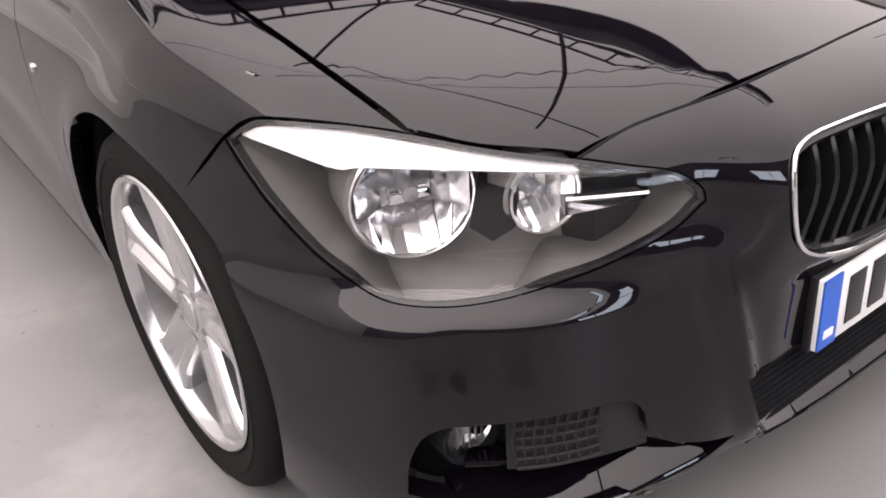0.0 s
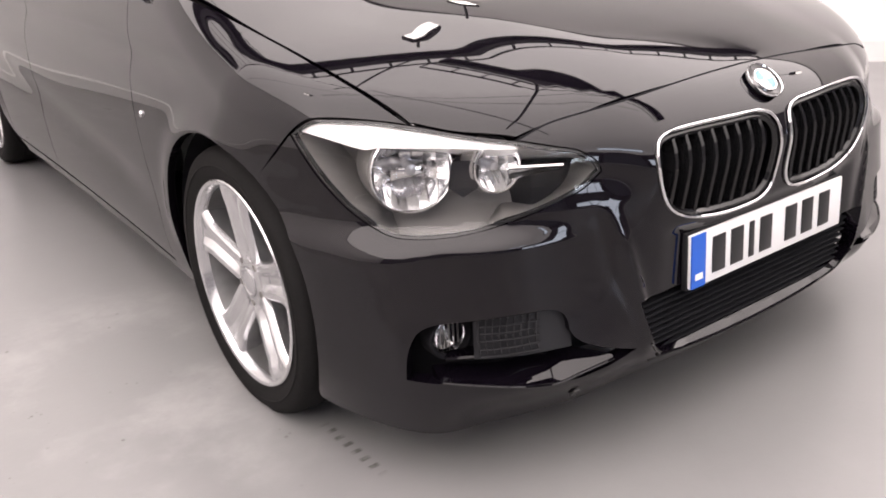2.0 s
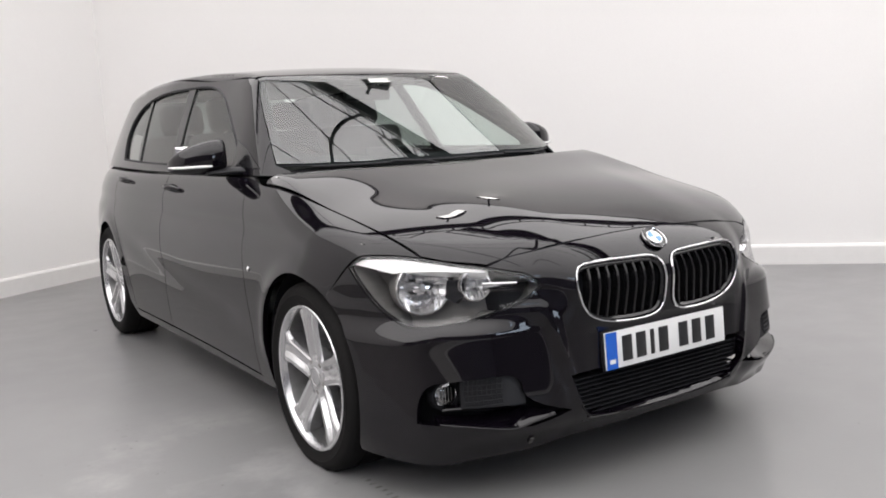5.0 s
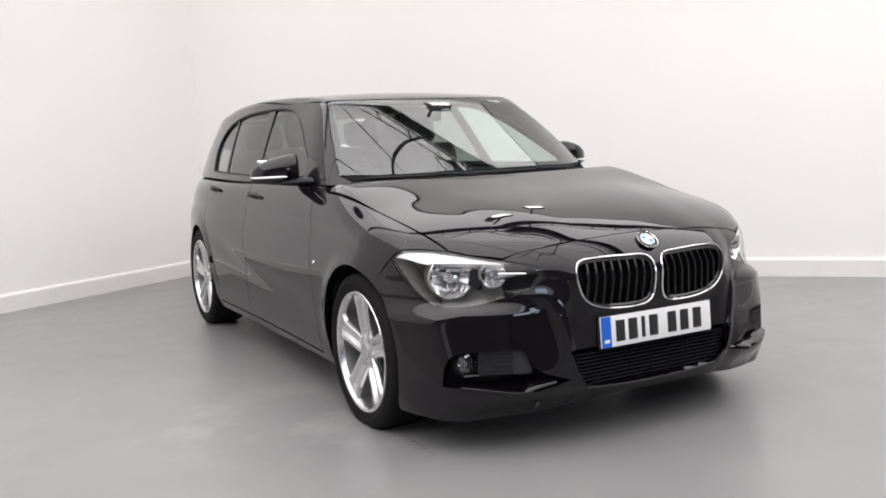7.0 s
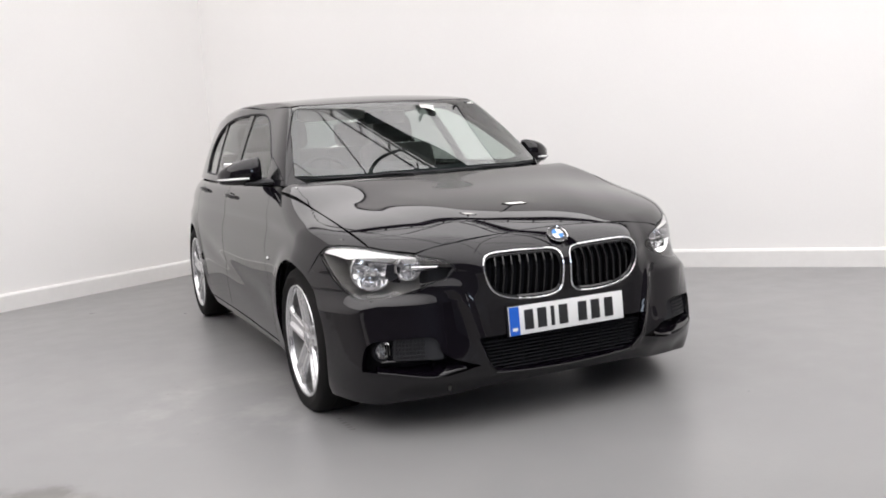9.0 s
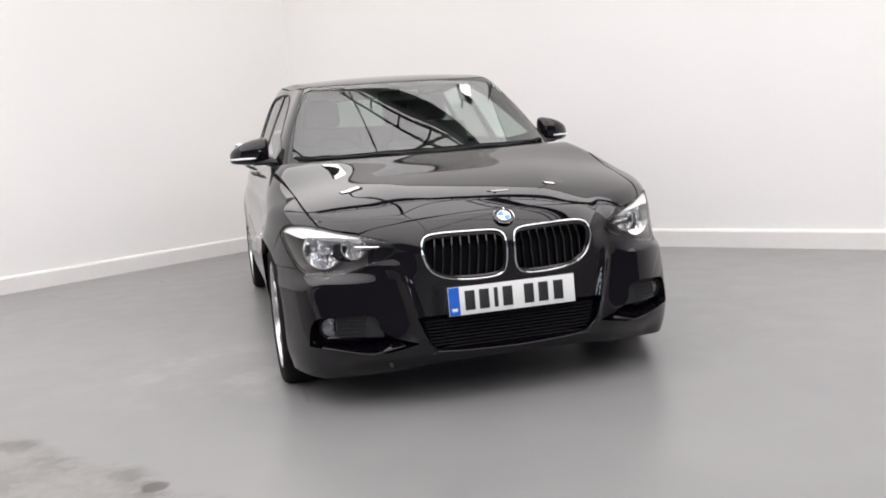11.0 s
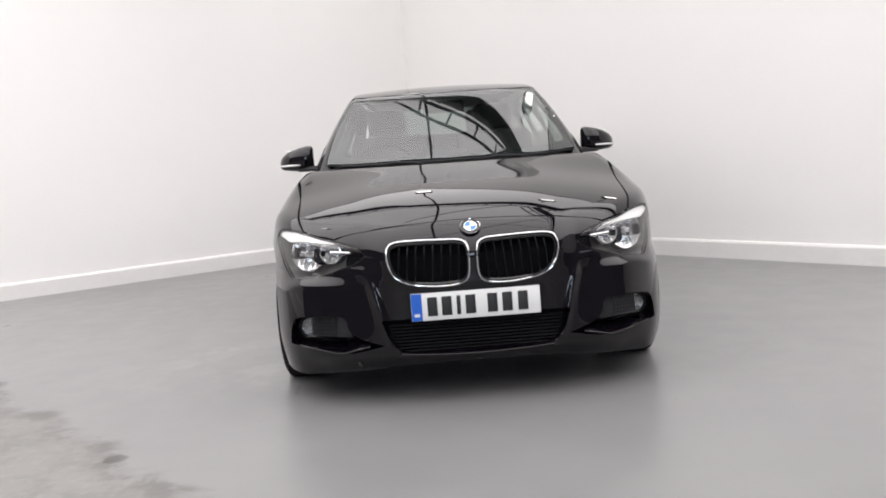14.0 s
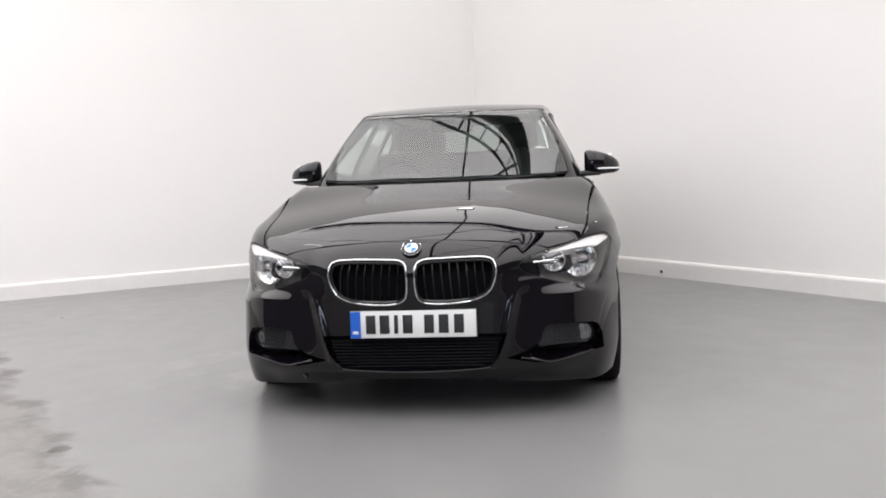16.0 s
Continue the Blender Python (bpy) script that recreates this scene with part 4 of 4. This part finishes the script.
part("rim", moved(lathe_bm([(.039, .003), (.041, .005), (.042, .002), (.041, -.003)], 40, "z"), place), CHROME, badge)
part("ring", moved(lathe_bm([(.0235, .003), (.0245, .0052), (.0262, .0052), (.027, .003)], 40, "z"), place), CHROME, badge)
for k in range(4):
    bm = bmesh.new()
    a0 = k * math.pi / 2
    arc = [(.0235 * math.cos(a), .0235 * math.sin(a)) for a in np.linspace(a0, a0 + math.pi / 2, 9)]
    top = [bm.verts.new((x, y, .0045)) for x, y in [(0, 0)] + arc]
    low = [bm.verts.new((x, y, .002)) for x, y in [(0, 0)] + arc]
    bm.faces.new(top), bm.faces.new(low[::-1])
    for i in range(len(top)):
        j = (i + 1) % len(top)
        bm.faces.new((top[i], low[i], low[j], top[j]))
    part("quarter", moved(bm, place), (BADGE_WHITE, BADGE_BLUE)[k % 2], badge)


# wings, doors, sills, rear quarters
DOOR_FRONT = [(.84, .46, .215), (.868, .47, .35), (.873, .485, .52), (.87, .505, .69), (.855, .53, .80), (.83, .565, .885), (.79, .60, .95)]
DOOR_MIDDLE = [(.84, 1.59, .215), (.868, 1.595, .45), (.865, 1.605, .70), (.83, 1.62, .88), (.79, 1.64, .955)]
DOOR_REAR = [(.84, 2.24, .215), (.868, 2.25, .30), (.87, 2.30, .44), (.875, 2.40, .60), (.87, 2.50, .72), (.84, 2.55, .86), (.78, 2.56, .975)]
BELT = [(.79, .60, .95), (.795, 1.0, .953), (.79, 1.64, .957), (.785, 2.1, .968), (.78, 2.56, .978), (.74, 3.1, .985), (.68, 3.4, .98)]


def flanks(m):
    wing = joined(line(LIGHT_TOP)[0:25], line(BONNET_SIDE), [(.80, .47, .925), (.79, .60, .95)], line(DOOR_FRONT)[::-1], [(.84, .44, .18)], [(.84, .375, .18)], arch_points(AXLE, 202, 58, 22), [(.845, -.245, .655)])
    skin("front_wing", lower_body, SIDE, wing, PAINT, car, gap=.001, cell=.015, depth=.02, mirror=m)
    doors = []
    for name, a, b, t0, t1 in (("front_door", DOOR_FRONT, DOOR_MIDDLE, 0, 2), ("rear_door", DOOR_MIDDLE, DOOR_REAR, 2, 4)):
        top = line(BELT[t0:t1 + 1])
        doors.append(skin(name, lower_body, SIDE, joined(line(a), top, line(b)[::-1]), PAINT, car, gap=.0025, cell=.03, depth=.02, mirror=m))
    rear = joined([p for p in line(DOOR_REAR)[::-1] if p[2] > .47], arch_points(REAR_AXLE, 25, 205, 26), [(.80, 3.10, .185), (.74, 3.40, .20), (.72, 3.46, .6), (.70, 3.42, .9), (.68, 3.36, .98)], line(BELT[4:6])[::-1])
    skin("rear_quarter", lower_body, SIDE, rear, PAINT, car, gap=.002, cell=.03, depth=.02, mirror=m)
    low = joined([(.84, .375, .178), (.84, .46, .212), (.84, 1.47, .212), (.84, 2.24, .212), (.868, 2.25, .30), (.87, 2.30, .44)], arch_points(REAR_AXLE, 22, -20, 8), [(.82, 2.3, .176), (.82, 1.2, .176)])
    skin("side_skirt", lower_body, SIDE, low, PAINT, car, gap=.002, cell=.03, depth=.03, mirror=m)
    spot = back_side(lower_body, chart_side(np.array([(.87, .435, .615)])))
    facing = slope(lower_body, spot)
    place = Matrix.Translation(flip((spot + facing * .002).tolist(), m)[0]) @ Vector(flip(facing.tolist(), m)[0]).to_track_quat("Z", "Y").to_matrix().to_4x4()
    part("side_marker", moved(lathe_bm([(.009, -.003), (.009, .001), (.007, .003), (.0005, .0035)], 20, "z"), place), CHROME, car, "small round chrome mark on the wing")
    # door handles, each over a flat dark oval that paints its recess's shade
    for d, y, z in ((0, 1.49, .887), (1, 2.36, .915)):
        p = back_side(lower_body, chart_side(np.array([(.83, y + s, z + .006 * s) for s in np.linspace(-.10, .10, 9)])))
        n = slope(lower_body, p)
        bow = np.array([0, .012, .022, .027, .028, .027, .022, .012, 0])
        h = part("handle", tube_bm(flip((p + n * bow[:, None]).tolist(), m), [.007, .011, .012, .012, .012, .012, .012, .011, .007], 10, flat=1.4, up=flip(n.tolist(), m)), PAINT, doors[d], "body-coloured bow handle")
        cup = [p[4] + n[4] * .0015 + np.array([0, a * .045, b * .022]) for a, b in [(math.cos(t), math.sin(t)) for t in np.linspace(0, 2 * math.pi, 20, endpoint=False)]]
        bm = bmesh.new()
        bm.faces.new([bm.verts.new(q) for q in flip(cup, m)])
        part("recess", bmesh_solid(bm, .004), DARK, doors[d])
    # inner arch liners
    for axle in (AXLE, REAR_AXLE):
        bm = bmesh.new()
        rows = []
        for a in np.linspace(-22, 202, 30):
            y, z = axle - (ARCH + .012) * math.cos(radians(a)), HUB[axle] + (ARCH + .012) * math.sin(radians(a))
            rows.append([bm.verts.new(flip([(x, y, max(z, .13))], m)[0]) for x in (.845 if a > 70 else .775, .60, .52)])
        for a, b in zip(rows, rows[1:]):
            for k in range(2):
                bm.faces.new((a[k], a[k + 1], b[k + 1], b[k]))
        bm.faces.new([r[2] for r in rows])
        part("arch_liner", bm, DARK, car)


both(flanks)
skin("tailgate", lower_body, TAIL, mirrored([(0, 3.5, .96), (.4, 3.48, .96), (.70, 3.38, .96), (.74, 3.45, .6), (.72, 3.42, .2), (0, 3.5, .2)]), PAINT, car, gap=0, cell=.05)

# floor pan and bulkhead that close the body from below and inside
part("underbody", box_bm((1.0, 3.9, .06), (0, 1.38, .215), .02), DARK, car)
part("engine_cover", box_bm((1.04, .95, .40), (0, -.12, .44), .05), DARK, car)
part("sill_box", box_bm((1.56, 1.75, .12), (0, 1.32, .245), .02), DARK, car)

# ---------------------------------------------------------------- cabin: glass, roof, pillars
SCREEN_LOW = [(0, .295, .98), (.2, .306, .98), (.4, .352, .975), (.56, .458, .97), (.675, .585, .965)]
SCREEN_SIDE = [(.675, .585, .965), (.645, .70, 1.08), (.60, .86, 1.20), (.555, .99, 1.30), (.535, 1.035, 1.33)]
SCREEN_TOP = [(.535, 1.035, 1.33), (.42, .995, 1.34), (.22, .958, 1.345), (0, .945, 1.347)]
SCREEN_SIDE = [tuple(p) for p in back_top(cabin, np.array(SCREEN_SIDE)[:, :2])]
ROOF_SIDE = [tuple(p) for p in back_top(cabin, np.array([(.540, 1.065), (.552, 1.25), (.566, 1.6), (.570, 2.1), (.555, 2.6), (.51, 3.02)]))]
screen_half = joined(line(SCREEN_LOW), line(SCREEN_SIDE), line(SCREEN_TOP))
roof_half = joined([(0, .955, 1.35), (.22, .968, 1.347), (.42, 1.008, 1.343)], line(ROOF_SIDE), [(.3, 3.13, 1.30), (0, 3.16, 1.31)])
screen = skin("windscreen", cabin, TOP, mirrored(screen_half), SCREEN, car, gap=.001, cell=.03, depth=.005, lift=.001)
skin("screen_border", cabin, TOP, mirrored(screen_half), DARK, screen, [mirrored([(x * .955, .945 + (y - .945) * .965 if y > .6 else y + .028, z) for x, y, z in screen_half])], gap=-.006, cell=.03, depth=.004, lift=-.006)
skin("roof", cabin, TOP, mirrored(roof_half), PAINT, car, gap=.002, cell=.035, depth=.02)
skin("rear_window", cabin, TOP, mirrored([(0, 3.19, 1.29), (.3, 3.165, 1.29), (.48, 3.09, 1.26), (.56, 3.32, 1.02), (.3, 3.41, 1.02), (0, 3.43, 1.02)]), REAR_GLASS, car, gap=0, cell=.04, depth=.005)

WINDOW = smooth_loop(np.array([(.7, y, z) for y, z in ((.76, .975), (.76, .975), (1.5, .978), (2.2, .992), (2.62, 1.005), (2.62, 1.005), (2.70, 1.10), (2.70, 1.20), (2.58, 1.285), (2.3, 1.338), (1.9, 1.348), (1.55, 1.340), (1.38, 1.310), (1.22, 1.245), (.98, 1.11))]), 2)
LEAN = .35


def cabin_side(m):
    frame_line = joined([(.75, .47, .935), (.77, .8, .945), (.78, 1.5, .945), (.78, 2.2, .952), (.76, 2.7, .96), (.70, 3.36, .965), (.62, 3.24, 1.15), (.53, 3.10, 1.29)], line(ROOF_SIDE)[::-1], [(.541, 1.045, 1.332)], line(SCREEN_SIDE)[::-1])
    side = skin("cabin_frame", cabin, CABIN, frame_line, PAINT, car, [WINDOW], gap=.001, cell=.03, depth=.03, mirror=m, label="black pillars and roof rail")
    def pane(name, outline, glass):
        skin(name, cabin, CABIN, outline, glass, side, gap=0, cell=.05, depth=.004, lift=-.010, mirror=m)
    def cut(y0, y1, lean):
        a = np.array([p for p in refine(WINDOW, .02) if True])
        keep = [(x, min(max(y, y0 + lean * (z - .98)), y1 + lean * (z - .98)), z) for x, y, z in a]
        return joined(keep)
    pane("front_side_window", cut(.3, 1.60, LEAN), SIDE_GLASS)
    pane("rear_side_window", cut(1.66, 2.245, LEAN), PRIVACY)
    pane("quarter_window", cut(2.28, 3.0, LEAN), PRIVACY)
    for name, y, w in (("middle_pillar", 1.63, .042), ("window_bar", 2.262, .020)):
        strip = [(.6, y - w + LEAN * (z - .98), z) for z in np.linspace(.972, 1.345, 8)] + [(.6, y + w + LEAN * (z - .98), z) for z in np.linspace(1.345, .972, 8)]
        skin(name, cabin, CABIN, strip, GLOSS_BLACK, side, gap=0, cell=.04, depth=.02, lift=-.004, mirror=m)
    # rubber line round the glass and the strip at its foot
    p = back_cabin(cabin, WINDOW[:, 1:])
    n = slope(cabin, p)
    part("window_seal", tube_bm(flip((p - n * .002).tolist(), m), .006, 6, True, up=flip(n.tolist(), m)), TRIM, side)


both(cabin_side)
# cowl between bonnet and glass, and the wipers
skin("cowl", cabin, TOP, mirrored(joined([(0, .20, .96), (.4, .25, .96), (.62, .33, .95), (.74, .41, .94)], line([(.70, .585, .965), (.56, .47, .97), (.4, .365, .975), (.2, .317, .98), (0, .305, .98)]))), TRIM, car, gap=0, cell=.03, depth=.01, lift=-.028)
for x0, x1 in ((.50, -.10), (-.06, -.58)):
    ts = np.linspace(0, 1, 9)
    xs = x0 + (x1 - x0) * ts
    q = np.stack([xs, .316 + .93 * np.abs(xs) ** 3], 1)
    p = back_top(cabin, q)
    w = part("wiper", tube_bm((p + (0, -.030, -.024)).tolist(), .005, 6), TRIM, car, "black windscreen wiper")
    part("arm", tube_bm([(p[4] + (0, -.032, -.018)).tolist(), (p[2] + (0, -.050, -.024)).tolist(), (p[1] + (0, -.07, -.045)).tolist()], .006, 6), TRIM, w)


# ---------------------------------------------------------------- wheels
def wheel_parts(root, hub):
    tyre = [(.236, -.098), (.262, -.112), (.290, -.113), (.306, -.103), (.314, -.085), (.315, -.045), (.312, -.043), (.312, -.037), (.315, -.035), (.315, .035), (.312, .037), (.312, .043), (.315, .045), (.314, .085), (.306, .103), (.290, .113), (.262, .112), (.236, .098)]
    bm = lathe_bm(tyre, 72)
    for v in bm.verts:
        v.co.z = max(v.co.z, -hub + .0005)
    t = part("tyre", bm, RUBBER, root, "black low-profile tyre")
    part("bead", lathe_bm([(.272, .1135), (.275, .1150), (.278, .1135)], 72), RUBBER, t)
    rim = part("rim", lathe_bm([(.236, .098), (.243, .106), (.240, .109), (.232, .107), (.226, .098), (.223, .086), (.226, .080)], 72), ALLOY, root, "silver five-spoke alloy rim")
    part("barrel", lathe_bm([(.2225, .0855), (.217, .0495), (.212, .02), (.209, -.09), (.236, -.098)], 60), BARREL, root)
    for k in range(5):
        bm = bmesh.new()
        rows = []
        mid = math.radians(90 + 72 * k)
        for s in np.linspace(0, 1, 13):
            r = .036 + s * (.231 - .036)
            w = .041 + .007 * s + .020 * step(.68, 1, s)
            face = .078 + .024 * s ** .8 - .005 * step(.86, 1, s)
            dip = .014 * step(.04, .25, s) * step(1.04, .74, s)
            c = Vector((0, r * math.cos(mid), r * math.sin(mid)))
            d = Vector((0, -math.sin(mid), math.cos(mid)))
            rows.append([bm.verts.new(c + d * u * w + Vector((face + h, 0, 0))) for u, h in ((-1, -.060), (-1, -.014), (-.92, -.004), (-.80, 0), (-.52, -.001), (-.20, -dip), (.20, -dip), (.52, -.001), (.80, 0), (.92, -.004), (1, -.014), (1, -.060))])
        for p, q in zip(rows, rows[1:]):
            for i in range(11):
                bm.faces.new((p[i], p[i + 1], q[i + 1], q[i]))
        bm.faces.new(rows[0]), bm.faces.new(rows[-1])
        part("spoke", bm, ALLOY, rim, smooth=12)
    part("hub", lathe_bm([(.066, .02), (.064, .070), (.056, .080), (.036, .083), (.035, .079)], 40), ALLOY, root)
    cap = part("hub_cap", lathe_bm([(.035, .077), (.034, .085), (.030, .0865), (.027, .085)], 32), ALLOY, root, "round centre cap")
    part("cap_face", lathe_bm([(.028, .0845), (.0005, .0862)], 28), LAMP_GREY, cap)
    for k in range(5):
        a = math.radians(90 + 36 + 72 * k)
        part("wheel_bolt", moved(lathe_bm([(.011, .03), (.011, .078), (.009, .0815), (.0005, .0815)], 6), Matrix.Translation((0, .052 * math.cos(a), .052 * math.sin(a)))), BRAKE, root)
    # dark disc added behind the brake to give the spoke gaps their shade
    part("dark_backing", lathe_bm([(.06, -.034), (.205, -.030), (.205, -.036), (.06, -.040)], 40, close=True), DARK, root)
    part("brake_disc", lathe_bm([(.07, -.005), (.155, -.005), (.155, -.029), (.07, -.029)], 48, close=True), DISC, root)
    part("brake_caliper", moved(box_bm((.07, .10, .17), (-.02, .14, .02), .015), Matrix()), TRIM, root)


for side_x, y, steer in ((-1, AXLE, STEER), (1, AXLE, STEER), (-1, REAR_AXLE, 0), (1, REAR_AXLE, 0)):
    root = new("wheel")
    root.parent = car
    root["label"] = "silver alloy wheel with a low-profile tyre"
    wheel_parts(root, HUB[y])
    root.matrix_basis = pose(side_x * (.758 if y == AXLE else .745), y, HUB[y], 0, 0, steer + (180 if side_x < 0 else 0))


# ---------------------------------------------------------------- door mirrors
def door_mirror(m):
    sx = -1 if m else 1
    bm = bmesh.new()
    rows = []
    # housing sections from its inner end to its tip: x, middle y, middle z, half depth, half height
    for x, y, z, d, h in ((.772, .885, 1.016, .030, .058), (.780, .888, 1.018, .058, .069), (.80, .893, 1.019, .074, .072), (.85, .903, 1.015, .080, .067), (.90, .920, 1.009, .074, .058), (.94, .942, 1.001, .060, .046), (.963, .962, .994, .042, .034), (.974, .975, .989, .022, .022)):
        rows.append([bm.verts.new((sx * x, y + d * (1.0 if math.cos(a) < 0 else .55) * math.copysign(abs(math.cos(a)) ** .75, math.cos(a)), z + h * math.copysign(abs(math.sin(a)) ** .75, math.sin(a)))) for a in np.linspace(0, 2 * math.pi, 20, endpoint=False)])
    for a, b in zip(rows, rows[1:]):
        for k in range(20):
            bm.faces.new((a[k], a[(k + 1) % 20], b[(k + 1) % 20], b[k]))
    bm.faces.new(rows[0]), bm.faces.new(rows[-1])
    box = part("door_mirror", bm, PAINT, car, "black door mirror with a slim indicator strip", smooth=60)
    pts = [(sx * x, y, z) for x, y, z in ((.845, .822, .984), (.88, .833, .984), (.915, .852, .984), (.945, .882, .983), (.968, .925, .983), (.976, .96, .984))]
    part("indicator_strip", tube_bm(pts, [.004, .006, .006, .006, .006, .004], 8, flat=.9), BADGE_WHITE, box, "pale indicator strip")
    part("mirror_glass", moved(box_bm((.15, .006, .10), bevel=.003), pose(sx * .865, .958, 1.015, 0, 0, sx * 16)), MIRROR, box)
    bm = bmesh.new()
    foot = []
    for x, y, z, d, h in ((.745, .80, .958, .07, .018), (.775, .83, .960, .065, .016), (.81, .86, .957, .06, .013), (.86, .88, .955, .05, .010)):
        foot.append([bm.verts.new((sx * x, y + d * math.cos(a), z + h * math.sin(a))) for a in np.linspace(0, 2 * math.pi, 14, endpoint=False)])
    for a, b in zip(foot, foot[1:]):
        for k in range(14):
            bm.faces.new((a[k], a[(k + 1) % 14], b[(k + 1) % 14], b[k]))
    bm.faces.new(foot[0]), bm.faces.new(foot[-1])
    part("mirror_foot", bm, TRIM, box, smooth=60)
    skin("mirror_triangle", cabin, CABIN, [(.75, .64, .966), (.76, .86, .97), (.72, .90, 1.08), (.74, .76, 1.03)], GLOSS_BLACK, box, gap=0, cell=.03, depth=.004, lift=.004, mirror=m)


both(door_mirror)


# ---------------------------------------------------------------- inside the cabin
dash = part("dashboard", box_bm((1.36, .40, .16), (0, .78, .865), .05, segments=3), DASH, car, "dark grey dashboard")
part("dash_top", box_bm((1.20, .30, .03), (0, .60, .925), .012), DASH, dash)
part("instrument_hood", box_bm((.40, .22, .07), (-.36, .88, .955), .03, segments=3), DASH, dash)
part("screen_display", box_bm((.22, .02, .08), (0, .90, .975), .006), GLOSS_BLACK, dash)
wheel_ring = part("steering_wheel", moved(tube_bm([(.18 * math.cos(a), .18 * math.sin(a), 0) for a in np.linspace(0, 2 * math.pi, 32, endpoint=False)], .014, 8, True), pose(-.36, 1.08, .90, 65)), TRIM, car, "black three-spoke steering wheel")
part("wheel_centre", moved(box_bm((.14, .12, .04), (0, 0, 0), .02), pose(-.36, 1.07, .90, 65)), TRIM, wheel_ring)
for a in (0, 180, 270):
    part("wheel_spoke", moved(box_bm((.13, .03, .012), (.115, 0, 0), .004), pose(-.36, 1.07, .90, 65) @ pose(0, 0, 0, 0, 0, a)), TRIM, wheel_ring)


def car_seat(x, y, width, rear=False):
    s = part("rear_seat" if rear else "front_seat", box_bm((width, .52, .16), (x, y - .12, .50), .05, segments=3), SEAT, car, "dark fabric car seat")
    part("seat_back", moved(box_bm((width, .13, .62), (0, 0, .31), .05, segments=3), pose(x, y + .12, .52, -16)), SEAT, s)
    for hx in ((-.36, .36) if rear else (0,)):
        part("head_rest", moved(box_bm((.26, .10, .18), (hx, 0, .72), .045, segments=3), pose(x, y + .12, .52, -16)), SEAT, s)
        for px in (-.05, .05):
            part("head_rest_post", moved(box_bm((.012, .012, .12), (hx + px, 0, .62)), pose(x, y + .12, .52, -16)), CHROME, s)


car_seat(-.36, 1.55, .50)
car_seat(.36, 1.55, .50)
car_seat(0, 2.40, 1.25, True)
inner = part("rear_view_mirror", box_bm((.24, .035, .07), (0, 1.06, 1.265), .015, segments=3), TRIM, car)
part("mirror_stem", box_bm((.03, .09, .03), (0, 1.01, 1.29), .01), TRIM, inner)
part("roof_lining", box_bm((.90, 1.75, .02), (0, 2.05, 1.335), .005), LINING, car)
part("cabin_floor", box_bm((1.36, 2.5, .04), (0, 1.9, .36)), DASH, car)
for sx in (-1, 1):
    part("door_card", box_bm((.05, 1.9, .55), (sx * .735, 1.6, .66), .02), DASH, car)
